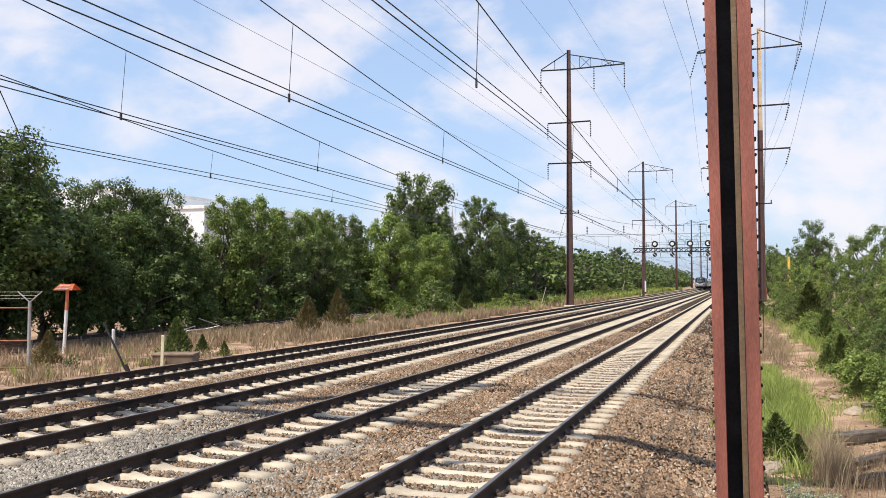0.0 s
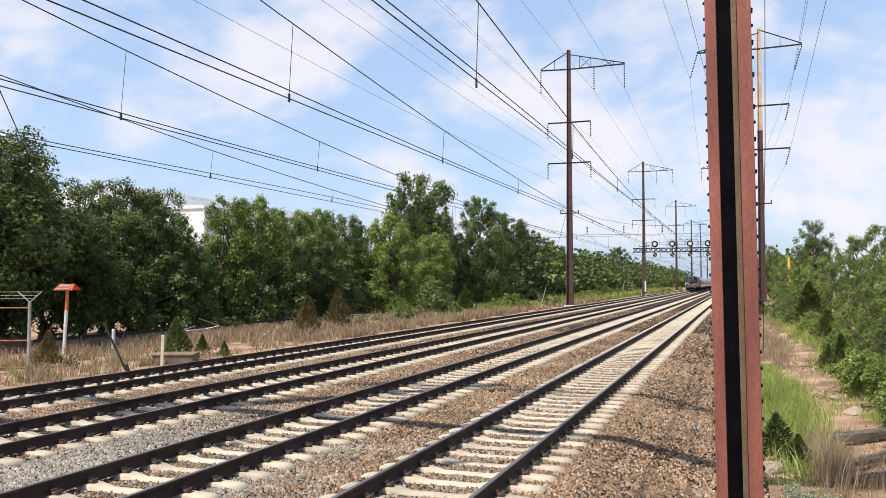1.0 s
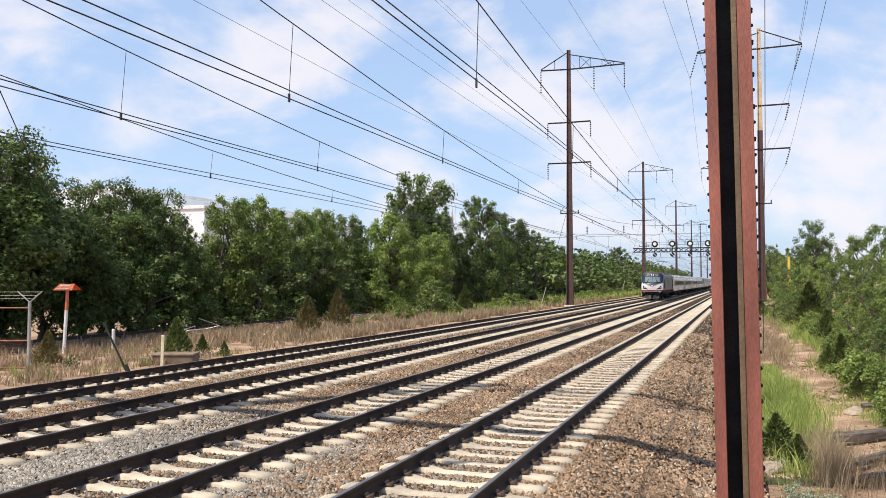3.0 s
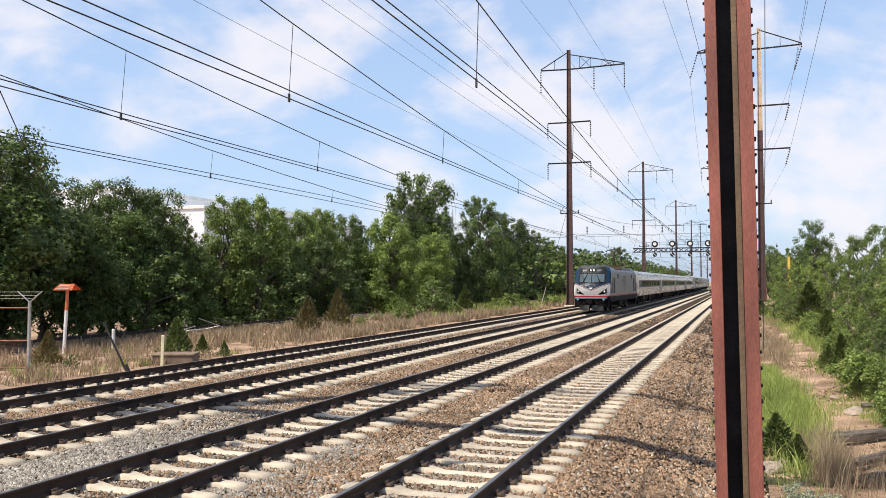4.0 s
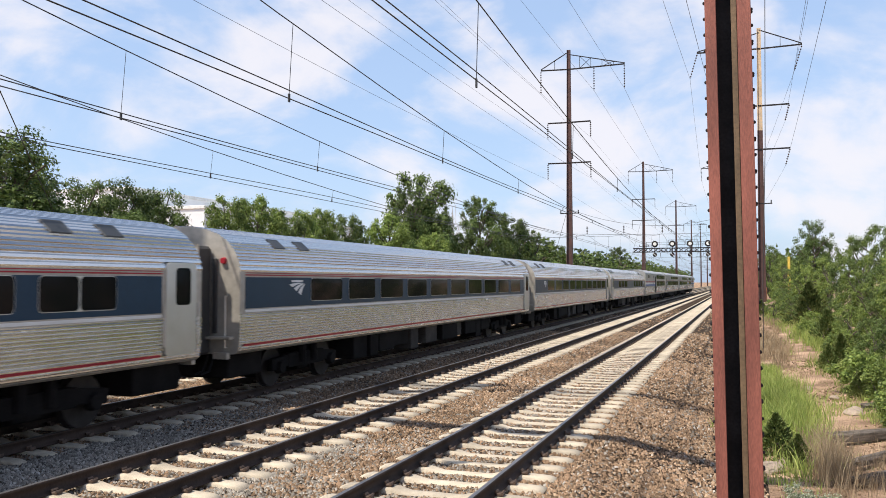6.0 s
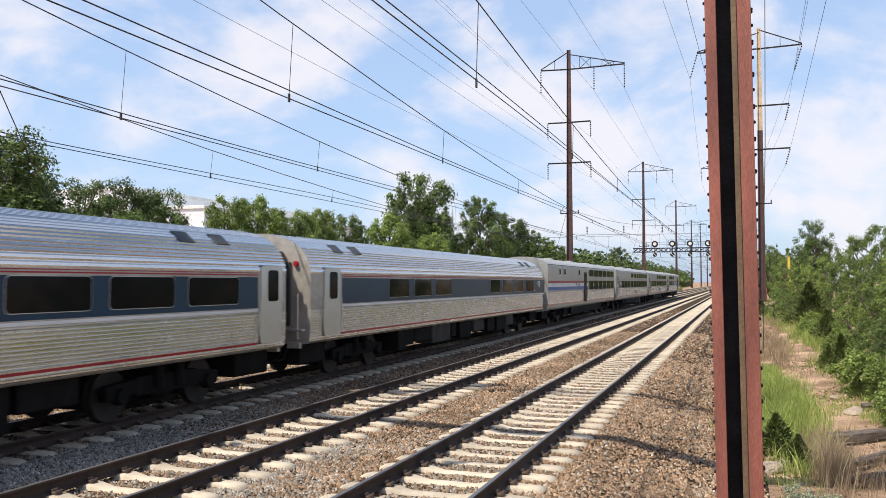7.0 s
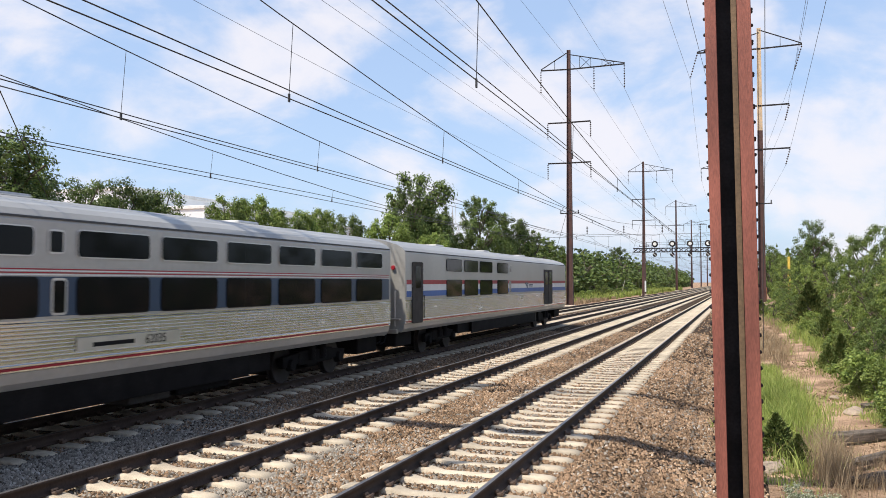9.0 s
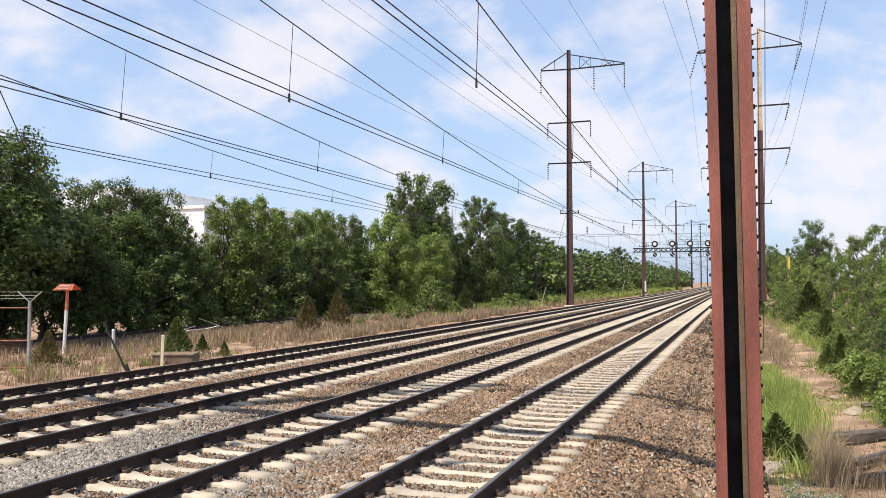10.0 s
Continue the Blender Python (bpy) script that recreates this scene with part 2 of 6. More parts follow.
def tie_mesh():
    """Concrete tie with a dipped middle and chamfered edges."""
    xs = [-1.295, -1.2, -0.95, -0.55, -0.35, 0.35, 0.55, 0.95, 1.2, 1.295]
    top = [-0.210, -0.186, -0.178, -0.178, -0.226, -0.226, -0.178, -0.178, -0.186, -0.210]
    sec = [(-0.145, -0.40), (-0.125, 0.0), (-0.105, 0.0), (0.105, 0.0), (0.125, 0.0), (0.145, -0.40)]
    vs = []
    for x, zt in zip(xs, top):
        for k, (y, z) in enumerate(sec):
            vs.append((x, y, -0.40 if k in (0, 5) else zt - (0.02 if k in (1, 4) else 0)))
    fs = [(i * 6 + k, i * 6 + k + 1, (i + 1) * 6 + k + 1, (i + 1) * 6 + k) for i in range(len(xs) - 1) for k in range(5)]
    ends = [(0, 3, 2, 1), (0, 5, 4, 3)]
    last = (len(xs) - 1) * 6
    fs += ends + [tuple(last + i for i in reversed(e)) for e in ends]
    return vs, fs


def clip_mesh():
    """A bent spring clip on its shoulder."""
    bm = bmesh.new()
    box(bm, -0.05, 0.05, -0.055, 0.055, -0.178, -0.135, bevel=0.012)
    tube(bm, [(-0.045, -0.05, -0.125), (-0.05, 0.05, -0.125)], 0.022, 5)
    tube(bm, [(0.035, -0.06, -0.14), (0.03, 0.05, -0.13)], 0.018, 5)
    me = bpy.data.meshes.new("clip")
    bm.to_mesh(me); bm.free()
    me.materials.append(M["clip"])
    return me


def build_tracks():
    rv, rf, rm = rail_mesh()
    tv, tf = tie_mesh()
    clip = clip_mesh()
    tie_me = None
    for k, tx in enumerate(TRACKS):
        tr = thing("railway_track", (tx, 0, 0), label="straight ballasted track with dark rails on pale concrete ties", category="railway track", group="parallel tracks", kind="structure")
        for s in (-1, 1):
            rail = raw("rail", np.array(rv) + np.array((s * GAUGE, 0, 0)), rf, [M["rust_rail"], M["rail_top"]], tr, mat_idx=rm)
            tagged(rail, "dark rusty steel rail with a worn bright top")
        start = 4.485 + 0.13 * k
        n_near = 190
        for i in range(n_near):
            y = start + TIE_STEP * i
            if tie_me is None:
                t = raw("tie", tv, tf, M["tie"], tr)
                tie_me = t.data
            else:
                t = new("tie", tie_me); t.parent = tr
            t.location = (random.uniform(-0.015, 0.015), y, random.uniform(-0.006, 0.004))
            t.rotation_euler = (0, 0, random.uniform(-0.006, 0.006))
            if i < 75:
                for cx in (-GAUGE - 0.12, -GAUGE + 0.12, GAUGE - 0.12, GAUGE + 0.12):
                    c = new("clip", clip); c.parent = t
                    c.location = (cx, 0, 0)
                    c.rotation_euler = (0, 0, 0 if cx > (GAUGE if cx > 0 else -GAUGE) else math.pi)
        far_v, far_f = [], []
        bx = np.array([(x, y, z) for x in (-1.3, 1.3) for y in (-0.13, 0.13) for z in (-0.4, -0.178)])
        bf = np.array([(0, 1, 3, 2), (4, 6, 7, 5), (0, 4, 5, 1), (2, 3, 7, 6), (1, 5, 7, 3)])
        for i in [*range(-54, 0), *range(n_near, 900)]:
            y = start + TIE_STEP * i
            if y > Y1:
                break
            far_f.append(bf + len(far_v) * 8)
            far_v.append(bx + np.array((0, y, 0)))
        rest = raw("far_ties", np.concatenate(far_v), np.concatenate(far_f), M["tie"], tr)
        tagged(rest, kind="stuff")


build_tracks()

# ---------- near column: built-up riveted steel ----------
def build_column():
    col = thing("catenary_column", (0.005, 8.0, -0.75), label="riveted column of rust-red steel beside the ballast shoulder", category="column")
    H = 16.0
    lean = Matrix.Shear("XY", 4, (-0.012, 0.0))

    def plate(name, x0, x1, y0, y1, mat, label="", z0=0.0):
        bm = bmesh.new()
        box(bm, x0, x1, y0, y1, z0, H, bevel=0.004)
        bm.transform(lean)
        return part(name, bm, mat, col, label)

    plate("flange", -0.205, -0.105, -0.02, 0.0, M["column"])
    plate("flange", 0.075, 0.195, -0.02, 0.0, M["column"])
    plate("flange_angle", 0.022, 0.073, 0.012, 0.026, M["pole_olive"], "weathered brown steel angle")
    plate("side_plate", -0.205, -0.19, 0.002, 0.34, M["column"])
    plate("side_plate", 0.18, 0.195, 0.002, 0.34, M["column"])
    # web takes the dark colour to give the shade inside the column
    plate("web", -0.188, 0.178, 0.17, 0.182, M["dark"], "web coloured dark for the shade of the recess")
    bm = bmesh.new()
    bmesh.ops.create_uvsphere(bm, u_segments=6, v_segments=4, radius=0.017)
    me = bpy.data.meshes.new("rivet"); bm.to_mesh(me); bm.free(); me.materials.append(M["dark"])
    for i in range(62):
        z = 0.5 + i * 0.148
        for s, y in ((-0.209, 0.03), (0.199, 0.03)) + (((0.199, 0.11),) if i % 2 else ()):
            r = new("rivet", me); r.parent = col
            r.location = (s - 0.012 * z, y, z + (0.05 if s > 0 else 0))
    bm = bmesh.new()
    box(bm, -0.45, 0.45, -0.35, 0.6, -0.5, 0.12, bevel=0.03)
    part("footing", bm, M["tie"], col, "concrete footing")
    return col


build_column()

# ---------- tall line poles with their arms and insulators ----------
def string(bm, top, bottom, n):
    top, bottom = Vector(top), Vector(bottom)
    tube(bm, [top, bottom], 0.02, 5)
    for i in range(n):
        p = top + (bottom - top) * ((i + 0.7) / (n + 0.5))
        d = (bottom - top).normalized() * 0.045
        tube(bm, [p - d, p + d], 0.10, 8, r1=0.05)


def line_pole(at, side, label, out_arm=3.1, swing=0.0, upper=None, cut=17.6, band=False):
    """side +1: the tracks lie towards +x. Returns the places where wires hang."""
    p = thing("line_pole", at, label=label, category="power pole", group="poles along the line")
    s = side
    bm = bmesh.new()
    h0, h1 = (0.0, cut) if upper else (0.0, 28.1)

    def shaft(z0, z1):
        b = bmesh.new()
        def w(z):
            return 0.36 - 0.17 * z / 28.1
        vs = []
        for z in (z0, z1):      # one H section, tapering upward
            q, g, t = w(z), w(z) * 0.7, w(z) * 0.22
            for x, y in ((-q, -g), (t - q, -g), (t - q, -0.03), (q - t, -0.03), (q - t, -g), (q, -g), (q, g), (q - t, g), (q - t, 0.03), (t - q, 0.03), (t - q, g), (-q, g)):
                vs.append(b.verts.new((x, y, z)))
        for i in range(12):
            b.faces.new((vs[i], vs[(i + 1) % 12], vs[12 + (i + 1) % 12], vs[12 + i]))
        b.faces.new(vs[12:]); b.faces.new(vs[:12][::-1])
        return b
    part("shaft", shaft(h0, h1), M["pole"], p)
    # upper steel is newer, and its pale colour also carries the sunlight
    if upper:
        part("upper_shaft", shaft(cut, 28.1), upper, p, "pale newer upper shaft with sunlight in its colour")
    # top truss arms
    ends = {"out": -out_arm * s, "in": 6.05 * s}
    hang = []
    bm = bmesh.new()
    for k, x in ends.items():
        bar(bm, (0, 0, 25.95), (x, 0, 26.05), 0.13, 0.13)
        bar(bm, (0, 0, 27.9 if k == "out" else 27.6), (x, 0, 26.15), 0.09, 0.09)
        n = 2 if k == "out" else 5
        for i in range(1, n):
            f = i / n
            top = (27.9 if k == "out" else 27.6) * (1 - f) + 26.15 * f
            bar(bm, (x * f, 0, 26.0), (x * f, 0, top), 0.05, 0.05)
            if i + 1 <= n and k == "in":
                bar(bm, (x * f, 0, top), (x * (f + 1 / n) if i % 2 else x * (f - 1 / n), 0, 26.0), 0.05, 0.05)
    part("top_truss", bm, M["dark"], p, "dark steel lattice arm")
    for x in (-out_arm * s, 2.75 * s, 6.0 * s):
        b = bmesh.new(); e = (x + (swing if x * s < 0 else swing * 1.0), 0, 23.4)
        string(b, (x, 0, 26.0), e, 9)
        part("insulator_string", b, M["insul"], p); hang.append(e)
    for z in (20.1, 15.65):
        for q in (-1, 1):
            reach = 2.35 if q * s > 0 or out_arm < 3.5 else 2.8
            b = bmesh.new()
            bar(b, (0, 0, z), (q * reach, 0, z + 0.02), 0.14, 0.14)
            part("cross_arm", b, M["dark"], p)
            b = bmesh.new(); e = (q * reach + swing * 0.6, 0, z - 1.75)
            string(b, (q * reach, 0, z), e, 7)
            part("insulator_string", b, M["insul"], p); hang.append(e)
    b = bmesh.new()
    bar(b, (-1.05, 0, 10.15), (1.05, 0, 10.15), 0.10, 0.10)
    for q in (-0.95, 0.95):
        tube(b, [(q, 0, 10.15), (q, 0, 10.5)], 0.06, 6)
    part("small_arm", b, M["dark"], p)
    if band:
        b = bmesh.new()
        box(b, -0.40, 0.40, -0.30, 0.30, 0.6, 2.9, bevel=0.02)
        part("white_band", b, M["white_paint"], p, "white painted band")
    b = bmesh.new()
    box(b, -0.55, 0.55, -0.55, 0.55, -0.6, 0.18, bevel=0.05)
    part("footing", b, M["tie"], p, "concrete footing")
    return [Vector(at) + Vector(e) for e in hang]


PY = [8.0, 90.2, 180.0, 268.3, 357.0, 446.0, 535.0]
LX = [-17.5, -17.3, -18.8, -18.2, -18.2, -18.2, -18.2]
RX = [0.0, 2.2, -1.0, -1.3, -1.4, -1.5, -1.5]
left_hangs, right_hangs = [], []
for i, y in enumerate(PY):
    left_hangs.append(line_pole((LX[i], y, -0.2), 1, "tall rust-brown steel pole with dark cross arms and insulators", band=i == 2))
    if i == 0:
        right_hangs.append([Vector((x, y, z)) for x, z in ((4, 23.4), (-2.75, 23.4), (-6, 23.4), (-2.4, 18.4), (2.8, 18.4), (-2.4, 13.9), (2.8, 13.9))])
    else:
        right_hangs.append(line_pole((RX[i], y, 0.25 if i == 1 else -0.2), -1, "tall steel pole, brown below and pale above" if i == 1 else "tall rust-brown steel pole with dark cross arms and insulators",
                                     out_arm=4.05, swing=-0.75 if i == 1 else 0, upper=shader("sunlit_pale_steel", (0.55, 0.42, 0.28), 0.6, 0.1, 0.2, 0.8, 30, 0.05) if i == 1 else None))


# ---------- wires ----------
def sag(a, b, drop, n=14):
    a, b = Vector(a), Vector(b)
    return [a.lerp(b, i / n) - Vector((0, 0, 4 * drop * (i / n) * (1 - i / n))) for i in range(n + 1)]


def build_wires():
    for hangs, nm in ((left_hangs, "left"), (right_hangs, "right")):
        for k in range(len(hangs[0])):
            bm = bmesh.new()
            pts = []
            for a, b in zip(hangs, hangs[1:]):
                pts += sag(a[k], b[k], 0.35 if k < 3 else 0.4)[:-1]
            # the line runs on behind the camera
            pts = sag(Vector((hangs[0][k].x, -74, hangs[0][k].z)), hangs[0][k], 0.35)[:-1] + pts
            tube(bm, pts, 0.013 if k < 3 else 0.010, 4, cap=False)
            tagged(part("power_wire", bm, M["wire"]), "thin dark power wire strung between tall poles", "wire", "power wires")
    for k, tx in enumerate(TRACKS):
        c = thing("catenary", (0, 0, 0), label="overhead line with messenger, contact wire and hangers", category="overhead line", group="overhead lines")
        x, dz, gap = (tx - 0.2, -0.10, 0.08) if k == 0 else (tx, 0.0, 0.13)
        for nm, z, r in (("contact_wire", 5.70 + dz, 0.011), ("auxiliary_wire", 5.70 + gap + dz, 0.011)):
            bm = bmesh.new()
            pts = [(x + 0.15 * math.cos(math.pi * (y - 8) / 82), y, z + (0.05 * math.sin(y * 1.7 + k) if nm[0] == "a" and y < 60 else 0)) for y in np.arange(-74, 500, 4.1)]
            tube(bm, pts, r, 4, cap=False)
            part(nm, bm, M["wire"], c)
        bm = bmesh.new()
        pts = []
        for a, b in zip([-74] + PY, PY):
            pts += sag((x, a, 7.55 + 1.6 * dz), (x, b, 7.55 + 1.6 * dz), 1.72, 18)[:-1]
        tube(bm, pts, 0.013, 4, cap=False)
        part("messenger_wire", bm, M["wire"], c)
        for i in range(34):
            y = 12.8 - 8.2 * 3 + 8.2 * i + 0.35 * k
            a, b = next((p, q) for p, q in zip([-74] + PY, PY) if y <= q)
            u = (y - a) / (b - a)
            zt = 7.55 + 1.6 * dz - 4 * 1.72 * u * (1 - u)
            bm = bmesh.new()
            if zt > 5.95:
                tube(bm, [(x, y, zt), (x, y - 0.12, 5.84 + dz)], 0.007, 4)
            box(bm, x - 0.012, x + 0.012, y - 0.145, y - 0.095, 5.70 + dz, 5.85 + dz)
            part("hanger", bm, M["wire"], c)
    # cross spans between opposite poles
    for i, y in enumerate(PY):
        c = thing("cross_span", (0, y, 0), label="dark cross-span cables with insulators over the tracks", category="overhead line", group="cross spans")
        a, b = (LX[i], 0, 10.4), (RX[i], 0, 10.4)
        for drop, z in ((2.0, 0.0), (0.2, -2.7)):
            bm = bmesh.new()
            pts = sag((a[0], 0, 10.4 + z), (b[0], 0, 10.4 + z), drop, 16)
            tube(bm, pts, 0.016, 4, cap=False)
            part("cable", bm, M["wire"], c)
        for tx in TRACKS:
            bm = bmesh.new()
            string(bm, (tx, 0, 8.5), (tx, 0, 7.6), 5)
            part("insulator_string", bm, M["insul"], c)
    # unseen thick bundle over the nearest span, added for the shadow crossing the line
    f = thing("feeder_bundle", (0, 0, 0), label="thick unseen cable bundle added to shadow the tracks", category="cable")
    for j, (dz, r) in enumerate(((0.0, 0.19), (0.5, 0.12))):
        bm = bmesh.new()
        tube(bm, sag((-24, 9.9, 12.8 + dz), (3.4, 8.0, 12.4 + dz), 0.4, 20), r, 6)
        part("cable", bm, M["wire"], f)
    # second unseen cable, added for the fainter shadow further along
    bm = bmesh.new()
    tube(bm, sag((-19.85, 26.8, 17.85), (-1.55, 26.2, 17.85), 0.25, 20), 0.06, 6)
    tagged(part("shadow_cable", bm, M["wire"]), "unseen dark cable added high up to shadow the tracks", "cable")
    # stay wires
    for a, b in (((-17.5, 90.4, 10.6), (-23.6, 103.6, -0.6)), ((-17.8, 172, 17.0), (-24.0, 182, -0.6)), ((-17.6, 13.6, 11.3), (-33.0, 34.0, 5.4))):
        bm = bmesh.new()
        tube(bm, [a, b], 0.02, 5)
        d = (Vector(a) - Vector(b)).normalized()
        if b[2] < 0:
            tube(bm, [Vector(b), Vector(b) + d * 4.0], 0.045, 6, mat=1)
        tagged(part("stay_wire", bm, [M["wire"], M["white_paint"]]), "slanting stay wire with a pale guard at its foot" if b[2] < 0 else "slanting dark stay wire running into the trees", "stay wire", "stay wires")


build_wires()


# ---------- signal bridge ----------
def build_bridge():
    b = thing("signal_bridge", (0, 168, 0), label="dark steel signal bridge over all the tracks", category="signal bridge")
    bm = bmesh.new()
    for z in (8.32, 9.05):
        bar(bm, (-19.6, 0, z), (2.5, 0, z), 0.6, 0.17)
    for i in range(23):
        x = -19.6 + i * 0.96
        for dy in (-0.25, 0.25):
            bar(bm, (x, dy, 8.32), (x + 0.96, dy, 9.05), 0.12, 0.10)
            bar(bm, (x + 0.96, dy, 8.32), (x, dy, 9.05), 0.12, 0.10)
    part("truss", bm, M["dark"], b)
    bm = bmesh.new()
    for z in (9.7, 10.2):
        bar(bm, (-17, -0.5, z), (2.5, -0.5, z), 0.05, 0.05)
    for i in range(11):
        bar(bm, (-17 + i * 1.95, -0.5, 9.1), (-17 + i * 1.95, -0.5, 10.2), 0.05, 0.05)
    part("walkway_railing", bm, M["dark"], b)
    for x in (-17.72, 2.3):
        bm = bmesh.new()
        bar(bm, (x, 0, -0.3), (x, 0, 8.2), 0.45, 0.4, up=(0, 1, 0))
        part("leg", bm, M["pole"], b)
    white = shader("white_lamp_lens", (0.75, 0.75, 0.72), 0.3, 0, 0.05)
    for k, tx in enumerate((-5.5, -8.8, -12.1, -15.4)):
        for top in (True, False):
            z = 9.85 if top else 7.75
            bm = bmesh.new()
            bmesh.ops.create_cone(bm, cap_ends=True, segments=20, radius1=0.62 if top else 0.42, radius2=0.62 if top else 0.42, depth=0.08, matrix=Matrix.Translation((tx, -0.7, z)) @ Matrix.Rotation(math.pi / 2, 4, "X"))
            bar(bm, (tx, -0.6, z), (tx, -0.6, 8.4), 0.15, 0.15, up=(0, 1, 0))
            head = part("signal_head", bm, M["dark"], b, "round black signal disc")
            for a in ((0.0, 0.0),) if top else ((-0.2, 0.2), (0, 0), (0.2, -0.2)):
                bm = bmesh.new()
                bmesh.ops.create_cone(bm, cap_ends=True, segments=10, radius1=0.34 if top else 0.09, radius2=0.34 if top else 0.09, depth=0.12, matrix=Matrix.Translation((tx + a[0], -0.8, z + a[1])) @ Matrix.Rotation(math.pi / 2, 4, "X"))
                part("lens", bm, white, head)


build_bridge()

# ---------- vegetation ----------
M["leaf"] = palette("broad_leaves", [(0.040, 0.066, 0.016), (0.085, 0.132, 0.032), (0.145, 0.200, 0.052), (0.088, 0.135, 0.035), (0.215, 0.260, 0.080)], 0.5, 0.22, 0.25, 0.3)
M["leaf_light"] = palette("yellow_green_leaves", [(0.070, 0.112, 0.024), (0.165, 0.235, 0.050), (0.285, 0.345, 0.085), (0.130, 0.195, 0.042)], 0.5, 0.2, 0.32, 0.3)
M["leaf_dark"] = palette("dark_green_leaves", [(0.034, 0.057, 0.014), (0.074, 0.117, 0.028), (0.130, 0.182, 0.048), (0.078, 0.122, 0.031), (0.200, 0.238, 0.072)], 0.5, 0.25, 0.24, 0.3)
M["leaf_conifer"] = palette("cedar_sprays", [(0.055, 0.085, 0.024), (0.105, 0.145, 0.040), (0.170, 0.185, 0.060), (0.120, 0.165, 0.048)], 0.75, 0.2, 0.15, 0.2)
M["leaf_brown"] = palette("browning_cedar_sprays", [(0.14, 0.11, 0.045), (0.21, 0.165, 0.07), (0.13, 0.135, 0.045)], 0.8, 0.15, 0.1, 0.2)
M["dry"] = palette("dry_grass", [(0.26, 0.185, 0.115), (0.37, 0.28, 0.175), (0.46, 0.36, 0.235), (0.30, 0.225, 0.145)], 0.85, 0.1, 0.25, 0.2)
M["green_grass"] = palette("green_grass", [(0.19, 0.26, 0.055), (0.29, 0.38, 0.09), (0.44, 0.48, 0.15), (0.34, 0.39, 0.12)], 0.6, 0.1, 0.38, 0.2)
M["bark"] = shader("grey_brown_bark", (0.10, 0.08, 0.06), 0.9, 0, 0.35, 4, 30, 0.7)
RNG = np.random.default_rng(7)


ICO = [(0, 0, 1), (0.894, 0, 0.447), (0.276, 0.851, 0.447), (-0.724, 0.526, 0.447), (-0.724, -0.526, 0.447), (0.276, -0.851, 0.447), (0.724, 0.526, -0.447), (-0.276, 0.851, -0.447), (-0.894, 0, -0.447), (-0.276, -0.851, -0.447), (0.724, -0.526, -0.447), (0, 0, -1)]


def leaves_mesh(centres, radii, per, size, rng, flat=0.42, core=0.55):
    """Pointed leaves over dense clumps: each leaf faces outward and up, and a rough solid core, added in place of inner
    foliage, stops the light.
    """
    total = []
    for (c, r) in zip(centres, radii):
        n = max(6, int(per * (r ** 2)))
        d = rng.normal(size=(n, 3)); d /= np.linalg.norm(d, axis=1)[:, None]
        rad = r * (0.45 + 0.75 * rng.random(n))
        # ragged clumps: some leaves stand out on sprays
        rad *= 1 + 0.22 * np.sin(d[:, 0] * 7 + c[0]) * np.sin(d[:, 1] * 6 + c[1] * 3) + 0.15 * np.sin(d[:, 2] * 9 + c[2])
        p = c + d * rad[:, None] * np.array((1, 1, 0.72))
        nrm = d * 0.75 + rng.normal(size=(n, 3)) * flat + np.array((0, 0, 0.55))
        total.append((p, nrm))
    P = np.concatenate([t[0] for t in total]); Nn = np.concatenate([t[1] for t in total])
    Nn /= np.linalg.norm(Nn, axis=1)[:, None]
    a = np.cross(Nn, rng.normal(size=Nn.shape)); a /= np.linalg.norm(a, axis=1)[:, None]
    b = np.cross(Nn, a)
    s = size * (0.6 + 0.8 * rng.random(len(P)))[:, None]
    verts = np.stack([P - a * s, P + a * s * 0.55 - b * s * 0.75, P + a * s * 0.6 + b * s * 0.7 + Nn * s * 0.25], axis=1).reshape(-1, 3)
    faces = np.arange(len(verts)).reshape(-1, 3)
    if core:
        ico = np.array(ICO)
        tri = np.array([(0, i, i % 5 + 1) for i in range(1, 6)] + [(i, i + 5, i % 5 + 1) for i in range(1, 6)] + [(i % 5 + 1, i + 5, i % 5 + 6) for i in range(1, 6)] + [(11, i % 5 + 6, i + 5) for i in range(1, 6)])
        cv = [c + ico * (r * core * (0.7 + 0.6 * rng.random((12, 1)))) * np.array((1, 1, 0.72)) for c, r in zip(centres, radii)]
        faces = np.concatenate([faces] + [tri + len(verts) + 12 * i for i in range(len(cv))])
        verts = np.concatenate([verts] + cv)
    return verts, faces


def limb(bm, a, b, r0, r1, rng, n=4):
    a, b = np.array(a, float), np.array(b, float)
    pts = []
    for i in range(n + 1):
        f = i / n
        p = a + (b - a) * f + (rng.normal(size=3) * 0.05 * np.linalg.norm(b - a) * (1 if 0 < i < n else 0))
        pts.append(p)
    tube(bm, [tuple(p) for p in pts], r0, 6, r1=r1, cap=False)


